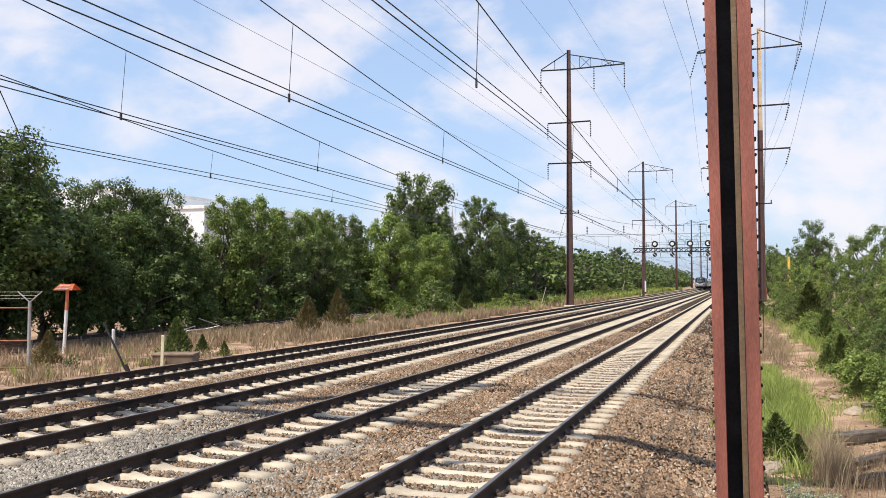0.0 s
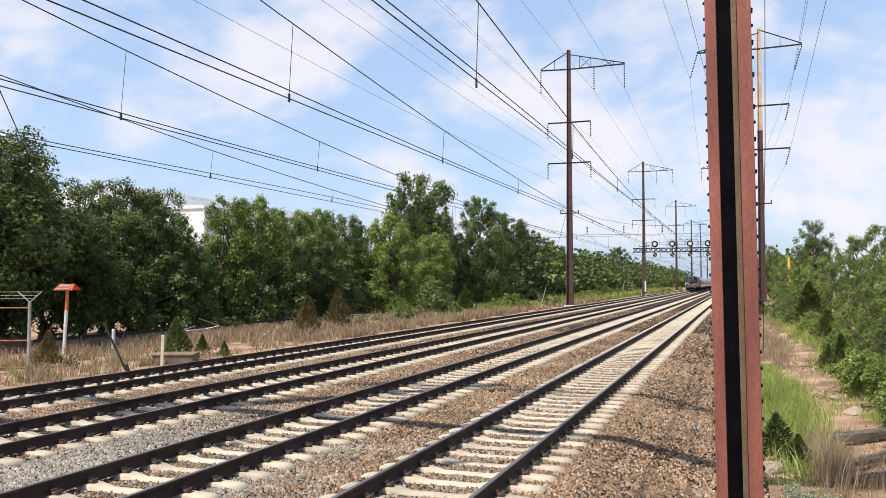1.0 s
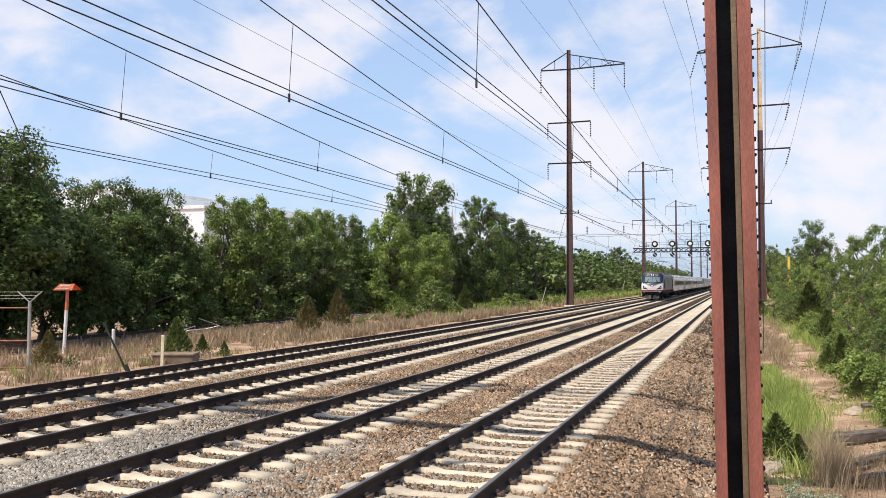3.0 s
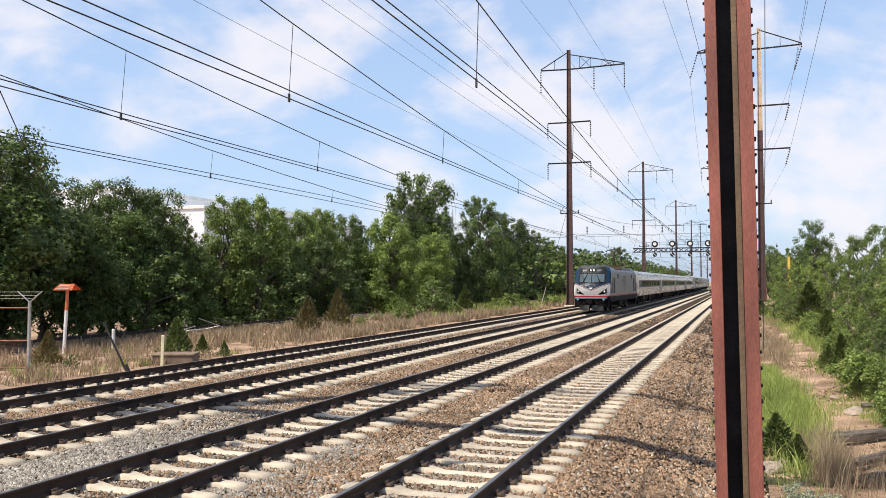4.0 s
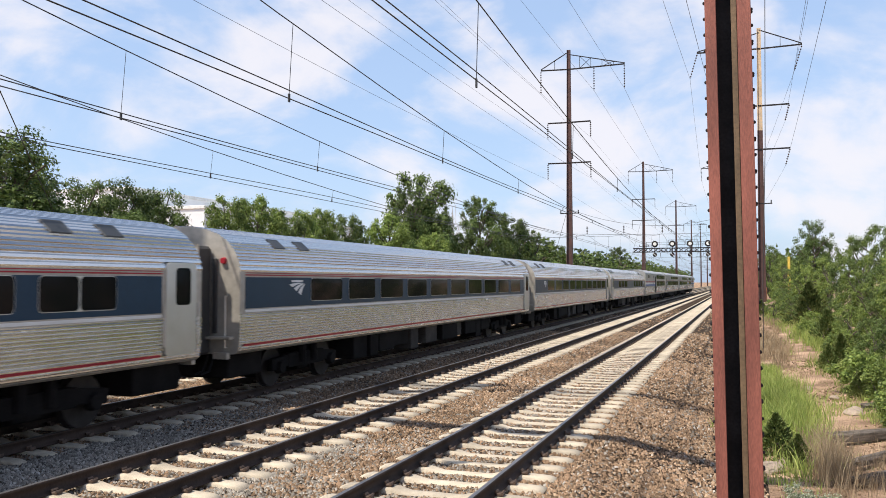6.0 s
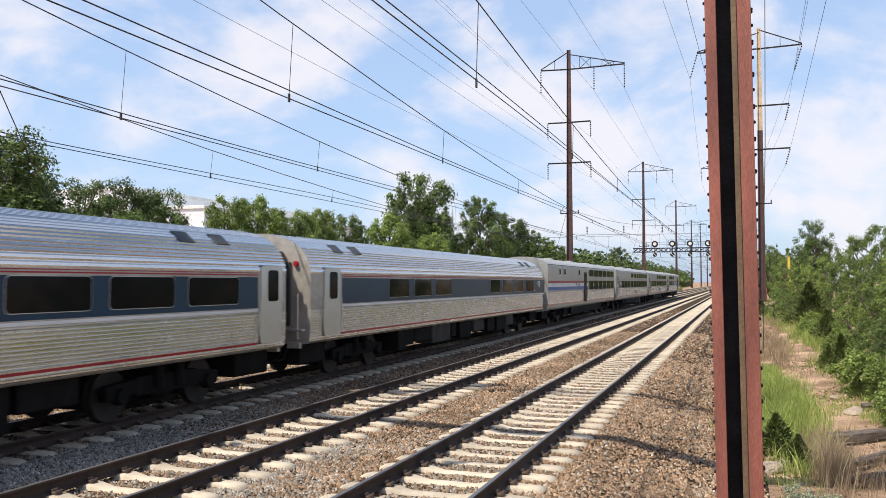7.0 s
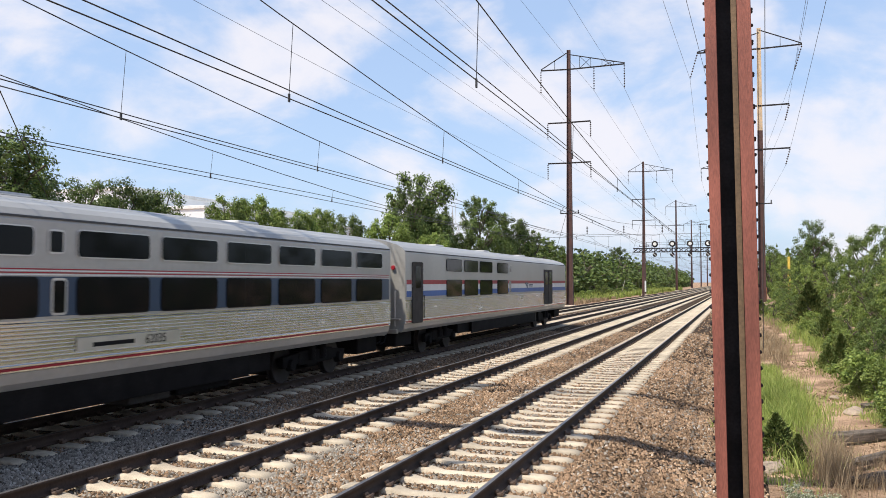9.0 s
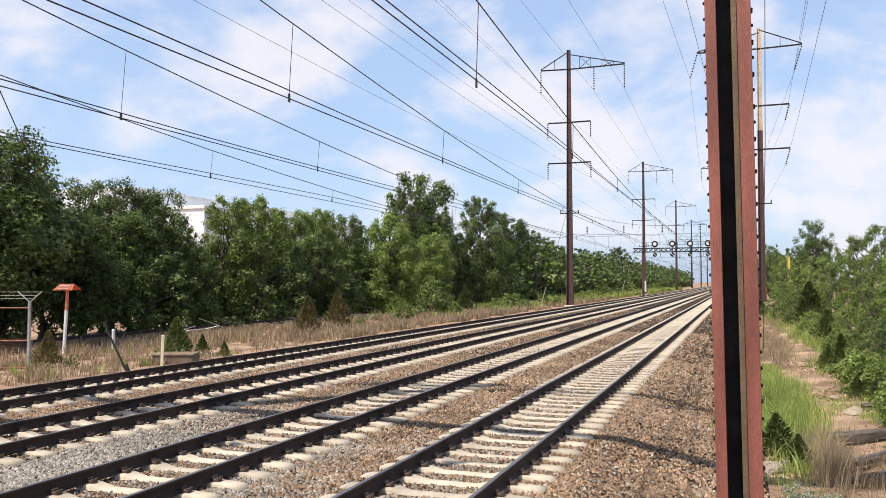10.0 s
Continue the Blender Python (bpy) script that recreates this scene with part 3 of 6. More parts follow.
def broad_tree(seed, h=10.0, width=3.4, low=0.16, leaf=0.102, clumps=80, per=520, mat="leaf", label="tall leafy green deciduous tree", spread=1.0, limbs=True, core=0.45, fat=1.0):
    """Tapered trunk, forked limbs and a lobed crown with gaps."""
    rng = np.random.default_rng(seed)
    t = thing("tree", label=label, category="tree", group="trees beside the line")
    bm = bmesh.new()
    limb(bm, (0, 0, -0.3), (rng.normal() * 0.3, rng.normal() * 0.3, h * 0.62), 0.032 * h, 0.012 * h, rng, 6)
    centres, radii = [], []
    for i in range(clumps):
        f = low + (0.97 - low) * (i + rng.random()) / clumps
        prof = math.sin(math.pi * (0.18 + 0.72 * (f - low) / (1 - low))) ** 0.7
        ang = i * 2.39996 + rng.normal() * 0.3
        rr = width * prof * (0.35 + 0.65 * math.sqrt(rng.random())) * spread * (1 + 0.3 * rng.normal() * 0.6)
        c = np.array((math.cos(ang) * rr, math.sin(ang) * rr, f * h))
        centres.append(c); radii.append((0.42 + 0.75 * rng.random() ** 1.5) * h / 10 * (1.2 if f < 0.6 else 0.85) * fat)
        if i % 3 == 0 and limbs:
            limb(bm, (0, 0, max(0.6, f * h - 0.22 * h)), tuple(c), 0.011 * h, 0.004 * h, rng, 3)
    part("trunk", bm, M["bark"], t, smooth=True)
    v, f = leaves_mesh(centres, radii, per, leaf, rng, core=core)
    raw("crown", v, f, M[mat], t)
    return t


def cedar(seed, h=2.4, mat="leaf_conifer", label="small dark green cedar with feathery sprays"):
    rng = np.random.default_rng(seed)
    t = thing("cedar", label=label, category="conifer", group="young cedars")
    bm = bmesh.new()
    limb(bm, (0, 0, -0.1), (0, 0, h * 0.95), 0.03 * h, 0.006, rng, 4)
    part("trunk", bm, M["bark"], t)
    P, D = [], []
    n = 1900
    f = rng.random(n) ** 0.75
    ang = rng.random(n) * 6.283
    r = (1 - f) * h * 0.36 * (0.45 + 0.65 * rng.random(n)) * (1 + 0.25 * np.sin(ang * 3 + f * 9))
    P = np.stack([np.cos(ang) * r, np.sin(ang) * r, f * h * 0.97], 1)
    D = np.stack([np.cos(ang) * 0.6, np.sin(ang) * 0.6, 0.9 + 0.5 * rng.random(n)], 1) + rng.normal(size=(n, 3)) * 0.25
    D /= np.linalg.norm(D, axis=1)[:, None]
    S = np.cross(D, rng.normal(size=(n, 3))); S /= np.linalg.norm(S, axis=1)[:, None]
    L = h * 0.058 * (0.6 + 0.8 * rng.random(n))[:, None]
    v = np.stack([P - D * L * 0.4, P + S * L * 0.28, P + D * L, P - S * L * 0.28], 1).reshape(-1, 3)
    raw("sprays", v, np.arange(len(v)).reshape(-1, 4), M[mat], t)
    return t


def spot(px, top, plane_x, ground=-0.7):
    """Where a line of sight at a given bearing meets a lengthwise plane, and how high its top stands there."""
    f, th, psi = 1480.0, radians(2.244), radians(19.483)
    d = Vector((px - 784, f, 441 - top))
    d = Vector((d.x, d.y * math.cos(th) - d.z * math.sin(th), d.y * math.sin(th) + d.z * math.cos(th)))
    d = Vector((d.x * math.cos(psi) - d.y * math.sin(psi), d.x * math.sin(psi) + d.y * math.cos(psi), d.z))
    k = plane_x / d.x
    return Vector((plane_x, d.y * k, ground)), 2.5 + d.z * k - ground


def put(proto, m):
    """A copy at exactly the pose m, whatever scale the first one stands at."""
    k = proto.scale
    return copy_thing(proto, m @ Matrix.Diagonal((1 / k.x, 1 / k.y, 1 / k.z, 1)))


def stand_at(proto, first, place, h, base_h, turn, wide=1.0):
    m = Matrix.Translation(place) @ Matrix.Rotation(turn, 4, "Z") @ Matrix.Diagonal((wide * h / base_h, wide * h / base_h, h / base_h, 1))
    if first:
        proto.matrix_basis = m
        return proto
    return put(proto, m)


def forest():
    protos = [broad_tree(11, width=2.7, low=0.05, mat="leaf_dark", label="tall dark green deciduous tree"), broad_tree(12, width=2.6, clumps=76, mat="leaf_dark", label="tall dark green deciduous tree"), broad_tree(13, width=3.0, clumps=62, low=0.26), broad_tree(14, width=3.0, low=0.03, clumps=84, mat="leaf_light", label="leafy yellow-green tree at the wood's edge"),
              broad_tree(15, width=3.0, clumps=52, per=400, low=0.22, core=0.0, mat="leaf_dark", label="tall lacy dark tree with gaps in its crown")]
    used = [False] * 5
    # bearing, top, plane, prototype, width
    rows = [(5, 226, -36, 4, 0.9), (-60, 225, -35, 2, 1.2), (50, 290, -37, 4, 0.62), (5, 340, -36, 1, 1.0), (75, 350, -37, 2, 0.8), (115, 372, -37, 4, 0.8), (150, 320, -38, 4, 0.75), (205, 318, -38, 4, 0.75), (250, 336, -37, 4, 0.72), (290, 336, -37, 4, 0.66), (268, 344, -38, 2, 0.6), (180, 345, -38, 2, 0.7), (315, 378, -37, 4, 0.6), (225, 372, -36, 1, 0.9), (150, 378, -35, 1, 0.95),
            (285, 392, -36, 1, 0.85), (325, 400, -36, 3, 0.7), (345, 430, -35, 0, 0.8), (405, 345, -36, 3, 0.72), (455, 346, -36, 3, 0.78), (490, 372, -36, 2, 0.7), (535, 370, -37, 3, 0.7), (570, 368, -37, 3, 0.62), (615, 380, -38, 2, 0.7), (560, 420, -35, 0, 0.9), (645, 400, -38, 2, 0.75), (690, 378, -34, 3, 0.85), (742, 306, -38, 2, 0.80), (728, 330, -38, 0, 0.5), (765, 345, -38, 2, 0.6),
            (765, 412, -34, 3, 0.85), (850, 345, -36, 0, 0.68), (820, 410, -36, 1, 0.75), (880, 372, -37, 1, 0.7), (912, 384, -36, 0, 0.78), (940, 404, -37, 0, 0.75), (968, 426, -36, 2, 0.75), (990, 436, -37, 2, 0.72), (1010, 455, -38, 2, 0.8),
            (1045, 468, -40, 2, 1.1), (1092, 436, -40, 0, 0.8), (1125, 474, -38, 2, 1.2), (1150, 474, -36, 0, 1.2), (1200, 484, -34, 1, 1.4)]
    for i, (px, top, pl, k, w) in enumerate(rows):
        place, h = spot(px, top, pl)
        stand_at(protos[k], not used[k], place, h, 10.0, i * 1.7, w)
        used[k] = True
    # lower trees of the edge, filling the wall down to the ground
    low = [broad_tree(21, 6.0, 2.8, 0.04, 0.12, 48, 330, mat="leaf_dark", label="dense low tree at the wood's edge"), broad_tree(22, 6.0, 3.2, 0.02, 0.12, 50, 330, mat="leaf_dark", label="dense low tree at the wood's edge")]
    rng = np.random.default_rng(5)
    y, i = 18.0, 0
    while y < 330:
        h = 4.2 + 2.6 * rng.random()
        stand_at(low[i % 2], i < 2, Vector((-34.0 - 2.5 * rng.random() - 0.004 * y, y, -0.75)), h, 6.0, rng.random() * 6, 1.0)
        y += 3.6 + 0.035 * y + rng.random() * 1.5
        i += 1
    y = 78.0
    while y < 200:
        stand_at(low[i % 2], False, Vector((-38.5 - 3 * rng.random(), y, -0.75)), 6.5 + 2.5 * rng.random(), 6.0, rng.random() * 6, 1.0)
        y += 6.5 + rng.random() * 3; i += 1
    # shrubs of the verge
    shrub = [broad_tree(31, 2.0, 1.1, 0.02, 0.06, 26, 1500, "leaf_light", "low green shrub on the dry verge", fat=1.7), broad_tree(32, 2.0, 1.3, 0.02, 0.06, 26, 1500, "leaf", "low green shrub on the dry verge", fat=1.7)]
    for s in shrub:
        s.name = "shrub"; tagged(s, category="shrub", group="shrubs beside the line")
    n = 0
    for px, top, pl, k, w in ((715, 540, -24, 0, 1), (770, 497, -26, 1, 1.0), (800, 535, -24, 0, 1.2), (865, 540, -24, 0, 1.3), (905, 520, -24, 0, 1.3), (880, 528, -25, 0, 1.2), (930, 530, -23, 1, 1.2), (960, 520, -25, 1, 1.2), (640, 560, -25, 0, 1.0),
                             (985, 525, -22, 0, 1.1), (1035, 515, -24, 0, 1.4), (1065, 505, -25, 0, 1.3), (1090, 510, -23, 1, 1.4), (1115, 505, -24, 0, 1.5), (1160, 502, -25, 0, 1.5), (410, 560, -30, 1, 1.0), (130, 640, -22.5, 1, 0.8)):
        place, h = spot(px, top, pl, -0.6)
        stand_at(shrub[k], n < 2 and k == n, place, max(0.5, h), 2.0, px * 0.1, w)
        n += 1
    # right-hand hedge bank
    right = [broad_tree(41, 5.0, 2.1, 0.02, 0.064, 48, 1150, "leaf", "thick green hedge tree on the sunny bank"), broad_tree(42, 5.0, 2.4, 0.02, 0.064, 48, 1150, "leaf_light", "thick green hedge tree on the sunny bank")]
    for t in right:
        tagged(t, group="hedge on the bank")
    # place along the bank, height, half width
    spots = [(5.1, 161, 9.9, 2.2), (6.1, 134, 6.8, 2.0), (5.2, 102, 4.6, 1.7), (5.3, 77, 4.3, 1.5), (3.6, 67, 2.2, 1.0), (2.7, 73, 1.9, 0.95), (3.9, 84, 2.6, 1.3), (4.3, 95, 3.2, 1.6), (5.4, 58, 4.4, 1.3), (5.5, 52, 4.5, 1.4), (4.5, 37, 3.7, 1.1), (4.9, 35, 4.5, 1.2), (5.0, 31, 4.8, 1.3), (4.7, 26.8, 4.3, 1.2),
             (3.75, 26.7, 2.1, 0.7), (3.7, 23.6, 2.2, 0.7), (3.6, 30, 2.0, 0.7), (4.1, 40.5, 2.1, 0.8), (4.5, 49.5, 1.2, 0.8), (8.0, 66, 5.9, 2.0), (9.0, 62.7, 6.3, 2.2), (4.9, 44, 3.4, 1.2), (6.4, 43, 4.9, 1.6), (6.6, 37, 5.4, 1.7), (7.2, 50, 5.2, 1.8), (6.6, 72, 4.6, 1.8), (6.3, 30, 5.3, 1.6),
             (6.6, 118, 5.6, 2.2), (7.0, 145, 7.0, 2.5), (6.4, 180, 8.6, 2.6), (6.8, 205, 9.5, 2.8), (6.8, 86, 5.2, 1.8)]
    for i, (x, y, h, hw) in enumerate(spots):
        x += 0.0 if y > 60 else 1.05 if h > 3 else 0.45
        stand_at(right[i % 2], i < 2, Vector((x, y, land(x, y) - 0.1)), h, 5.0, i * 2.1, max(0.6, min(1.5, hw / (0.47 * h))))
    put(protos[4], Matrix.Translation((7.1, 92, -0.3)) @ Matrix.Diagonal((0.62, 0.62, 0.90, 1)))
    put(protos[1], Matrix.Translation((7.6, 94, -0.3)) @ Matrix.Diagonal((0.6, 0.6, 0.74, 1)))
    # cedars
    c0, c1, c2 = cedar(51), cedar(52, 2.4, "leaf_brown", "small browning cedar among dry grass"), cedar(53, 2.4, "leaf_conifer")
    first = {c0: True, c1: True, c2: True}
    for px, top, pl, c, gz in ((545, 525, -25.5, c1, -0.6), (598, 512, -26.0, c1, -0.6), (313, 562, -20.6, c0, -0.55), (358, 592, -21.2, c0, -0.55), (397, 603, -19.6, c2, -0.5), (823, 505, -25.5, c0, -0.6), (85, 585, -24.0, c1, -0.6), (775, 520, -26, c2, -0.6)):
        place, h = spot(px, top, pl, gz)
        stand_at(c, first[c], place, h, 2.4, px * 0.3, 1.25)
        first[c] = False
    for x, y, h in ((0.62, 17.0, 0.85), (0.95, 16.2, 0.6), (2.95, 32.6, 0.95), (3.05, 25.2, 0.75), (4.6, 63.5, 3.0), (4.1, 46, 1.7), (3.5, 34.0, 1.2), (1.9, 83, 1.6)):
        stand_at(c2, False, Vector((x, y, land(x, y) - 0.05)), h, 2.4, x * 3, 1.9 if y < 18 else 1.6)
    # distant wood on both sides, down to the vanishing line
    far = [broad_tree(71, 10.0, 3.8, 0.03, 0.40, 36, 30, label="distant leafy tree in a long wood"), broad_tree(72, 10.0, 3.4, 0.03, 0.40, 36, 30, "leaf", "distant leafy tree in a long wood")]
    y, i = 125.0, 0
    while y < 620:
        for k in range(2):
            stand_at(far[i % 2], i < 2, Vector((-32.5 - 6 * k - 3 * rng.random(), y + 4 * k, -0.9)), (6.4 if y < 140 else 9.0) + 3.2 * rng.random(), 10.0, rng.random() * 6, 1.15)
            i += 1
        if y > 150:
            stand_at(far[i % 2], False, Vector((7.0 + 3 * rng.random(), y, 0.0)), 7.5 + 3 * rng.random(), 10.0, rng.random() * 6, 1.0)
        y += 7.5 + 0.012 * y
    # bare dead tree
    rng = np.random.default_rng(9)
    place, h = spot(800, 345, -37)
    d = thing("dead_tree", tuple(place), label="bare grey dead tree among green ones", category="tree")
    bm = bmesh.new()
    for k in range(16):
        limb(bm, (0, 0, h * (0.3 + 0.02 * k)), (rng.normal() * 1.7, rng.normal() * 1.7, h * (0.7 + 0.3 * rng.random())), 0.05, 0.015, rng, 4)
    limb(bm, (0, 0, 0), (0, 0, h * 0.9), 0.2, 0.03, rng, 5)
    part("bare_crown", bm, shader("bleached_wood", (0.36, 0.32, 0.28), 0.9), d)


forest()


def blades(name, boxes, mat, label, rng, width=0.0055):
    """Tufts of narrow grass blades: boxes are (x0, x1, y0, y1, count, height)."""
    V = []
    for x0, x1, y0, y1, n, h in boxes:
        tufts = max(1, n // 14)
        soft = (x1 - x0) < 3
        tx = (x0 + x1) / 2 + (x1 - x0) * (rng.normal(size=tufts) * 0.27 if soft else rng.random(tufts) - 0.5)
        ty = (y0 + y1) / 2 + (y1 - y0) * (rng.normal(size=tufts) * 0.27 if soft else rng.random(tufts) - 0.5)
        k = rng.integers(0, tufts, n)
        keep = np.array([noise.noise((a * 0.35, b * 0.22, 3.0) if a < 0 else (a * 1.4, b * 1.1, 3.0)) > -0.12 for a, b in zip(tx, ty)])
        k = k[keep[k]]
        n = len(k)
        x = tx[k] + rng.normal(size=n) * 0.10; y = ty[k] + rng.normal(size=n) * 0.10
        z = np.array([land(a, b) for a, b in zip(x, y)]) - 0.08
        hh = h * (0.45 + 0.75 * rng.random(n))
        dx, dy = rng.normal(size=n) * 0.28 * hh, rng.normal(size=n) * 0.28 * hh
        ang = rng.random(n) * 3.14
        w = width * (0.6 + 0.8 * rng.random(n)) * (1 + np.maximum(0, y - 25) * 0.03) * np.where(x < 0, 2.2, 1.0)
        ax, ay = np.cos(ang) * w, np.sin(ang) * w
        mx, my, mz = x + dx * 0.45, y + dy * 0.45, z + hh * 0.62
        V.append(np.stack([np.stack(c, 1) for c in ((x - ax, y - ay, z), (x + ax, y + ay, z), (mx + ax * 0.8, my + ay * 0.8, mz), (mx - ax * 0.8, my - ay * 0.8, mz), (x + dx, y + dy, z + hh * (1 - 0.1 * rng.random(n))))], 1).reshape(-1, 3))
    v = np.concatenate(V)
    f = np.array([(0, 1, 2), (0, 2, 3), (3, 2, 4)])[None] + 5 * np.arange(len(v) // 5)[:, None, None]
    ob = raw(name, v, f.reshape(-1, 3), mat)
    tagged(ob, label, "grass", kind="stuff")


blades("dry_grass", [(-25.5, -19.6, 18, 45, 9000, 0.42), (-29, -20, 38, 80, 26000, 0.65), (-28, -20, 80, 150, 12000, 0.65), (-31, -25, 18, 50, 8000, 0.6), (0.55, 2.1, 34, 53, 6500, 0.5), (0.5, 4.6, 12.5, 32, 11000, 0.13), (2.0, 3.6, 14.5, 18, 900, 0.3), (0.6, 3, 52, 82, 2600, 0.5), (1.0, 2.0, 17, 20, 500, 0.4)], M["dry"], "pale dry grass on the verges", RNG)
blades("green_grass", [(0.3, 1.55, 17.5, 28.0, 13000, 0.55), (0.5, 1.1, 29, 33.5, 2600, 0.4), (2.8, 5.2, 38, 60, 10000, 0.5), (2.9, 4.3, 27, 36, 5000, 0.4), (2.6, 3.9, 18.0, 25.5, 5500, 0.28), (1.9, 3.4, 16, 26, 4000, 0.14), (1.0, 4.2, 15, 40, 5000, 0.12), (2, 5, 58, 95, 3000, 0.6), (0.4, 1.2, 14, 17.5, 500, 0.3), (-30, -21, 60, 220, 6000, 0.9), (-31, -20, 130, 330, 6000, 1.3), (-27, -20, 20, 60, 900, 0.4)], M["green_grass"], "fresh green grass in patches", RNG, 0.0075)
blades("tall_dry_grass", [(1.15, 1.85, 13.4, 17.0, 2600, 0.75), (1.7, 2.6, 13.2, 16.5, 900, 0.35), (0.5, 3.6, 17, 34, 5200, 0.22)], M["dry"], "tall thin bleached grass beside the column", RNG, 0.0028)

# ---------- train ----------
M["fluted"] = shader("fluted_stainless_steel", (0.66, 0.65, 0.635), 0.22, 0.97, 0.05, 0.4, 6, 0.03, stretch=(1, 0.15, 1))
M["steel"] = shader("plain_stainless_steel", (0.58, 0.565, 0.54), 0.34, 0.75, 0.06, 0.5, 3, 0.02)
M["silver"] = shader("silver_grey_paint", (0.205, 0.205, 0.196), 0.40, 0.15, 0.07, 0.5, 14, 0.02)
M["navy"] = shader("deep_blue_paint", (0.013, 0.038, 0.072), 0.35, 0.0, 0.12, 0.8, 20, 0.02, spec=0.25)
M["slate"] = shader("slate_blue_paint", (0.016, 0.042, 0.090), 0.35, 0.0, 0.12, 0.8, 20, 0.02)
M["red"] = shader("red_stripe_paint", (0.32, 0.018, 0.03), 0.4, 0, 0.12, 1.0, 20, 0, spec=0.3)
M["blue"] = shader("bright_blue_stripe", (0.02, 0.10, 0.36), 0.4, 0, 0.12, 1.0, 20, 0)
M["white"] = shader("white_stripe_paint", (0.70, 0.70, 0.69), 0.4, 0, 0.08, 1.0, 20, 0)
M["nose_white"] = shader("pearl_white_paint", (0.80, 0.77, 0.74), 0.35, 0.1, 0.06, 1.0, 20, 0)
M["grey_dark"] = shader("dark_grey_paint", (0.05, 0.053, 0.056), 0.5, 0.1, 0.15, 1.0, 20, 0.03)
# near-black base also stands in for the shade under the train
M["under"] = shader("grimy_shaded_underframe", (0.011, 0.010, 0.010), 0.75, 0.1, 0.35, 2.0, 20, 0.2, spec=0.08)
M["box_grey"] = shader("dusty_equipment_box", (0.055, 0.05, 0.046), 0.7, 0.05, 0.3, 2.0, 20, 0.1, spec=0.12)
M["wheel"] = shader("worn_wheel_steel", (0.035, 0.03, 0.028), 0.5, 0.3, 0.25, 4, 30, 0.1, spec=0.2)
M["gangway"] = shader("dark_grey_gangway", (0.045, 0.043, 0.042), 0.65, 0.1, 0.25, 2, 20, 0.1)
M["end_steel"] = shader("dusty_beige_steel_end", (0.42, 0.385, 0.335), 0.42, 0.3, 0.2, 0.8, 6, 0.05)
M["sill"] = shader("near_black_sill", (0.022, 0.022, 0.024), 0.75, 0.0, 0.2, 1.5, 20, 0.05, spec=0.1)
M["tall_side"] = shader("pale_sleeping_car_paint", (0.40, 0.39, 0.365), 0.34, 0.3, 0.09, 0.4, 8, 0.02)
M["number_grey"] = shader("pale_grey_figures", (0.42, 0.43, 0.45), 0.5, 0, 0.05)
M["plough"] = shader("scuffed_plough_steel", (0.15, 0.14, 0.13), 0.6, 0.2, 0.4, 2.5, 14, 0.2)
M["gum"] = shader("black_rubber", (0.012, 0.012, 0.013), 0.7, 0, 0.2, 3, 30, 0.1, spec=0.12)
M["panto"] = shader("red_oxide_arm", (0.095, 0.026, 0.023), 0.6, 0.2, 0.25, 3, 30, 0.1)


def glass_mat(name, base, rough=0.06, spec=0.10):
    m = bpy.data.materials.new(name)
    m.use_nodes = True
    nt = m.node_tree
    b = nt.nodes["Principled BSDF"]
    n = nt.nodes.new("ShaderNodeTexNoise"); n.inputs["Scale"].default_value = 0.6
    r = nt.nodes.new("ShaderNodeMapRange"); r.inputs["To Min"].default_value, r.inputs["To Max"].default_value = rough * 0.5, rough * 1.8
    tc = nt.nodes.new("ShaderNodeTexCoord")
    nt.links.new(tc.outputs["Object"], n.inputs["Vector"]); nt.links.new(n.outputs["Fac"], r.inputs["Value"]); nt.links.new(r.outputs[0], b.inputs["Roughness"])
    b.inputs["Base Color"].default_value = (*base, 1)
    b.inputs["Specular IOR Level"].default_value = spec
    return m


M["glass"] = glass_mat("dark_tinted_glass", (0.008, 0.009, 0.010))
# pale blue base colour stands in for most of the sky's reflection
M["windscreen"] = glass_mat("blue_grey_windscreen", (0.21, 0.28, 0.32), 0.04, 0.5)


def lamp_mat(name, colour, power):
    m = bpy.data.materials.new(name)
    m.use_nodes = True
    b = m.node_tree.nodes["Principled BSDF"]
    b.inputs["Base Color"].default_value = (*colour, 1)
    b.inputs["Emission Color"].default_value = (*colour, 1)
    b.inputs["Emission Strength"].default_value = power
    return m


M["headlight"] = lamp_mat("lit_headlamp", (1.0, 0.97, 0.9), 0.7)
M["marker"] = shader("blue_lamp_lens", (0.18, 0.34, 0.50), 0.15, 0.1, 0.08)
M["lens"] = shader("clear_lamp_lens", (0.7, 0.75, 0.78), 0.12, 0.3, 0.05)


def panel(bm, x, y0, y1, z0, z1, t=0.006, r=0.0, mat=0):
    """A flat plate on the side wall at +x or -x, with rounded corners of radius r."""
    s = 1 if x > 0 else -1
    if r <= 0:
        box(bm, min(x, x + s * t), max(x, x + s * t), y0, y1, z0, z1, mat)
        return
    pts = []
    for cy, cz, a0 in ((y1 - r, z1 - r, 0), (y0 + r, z1 - r, 90), (y0 + r, z0 + r, 180), (y1 - r, z0 + r, 270)):
        for k in range(4):
            a = radians(a0 + 30 * k)
            pts.append((cy + r * math.cos(a), cz + r * math.sin(a)))
    outer = [bm.verts.new((x + s * t, y, z)) for y, z in pts]
    inner = [bm.verts.new((x, y, z)) for y, z in pts]
    f = bm.faces.new(outer if s > 0 else outer[::-1]); f.material_index = mat
    n = len(pts)
    for i in range(n):
        q = (inner[i], inner[(i + 1) % n], outer[(i + 1) % n], outer[i])
        f = bm.faces.new(q if s > 0 else q[::-1]); f.material_index = mat


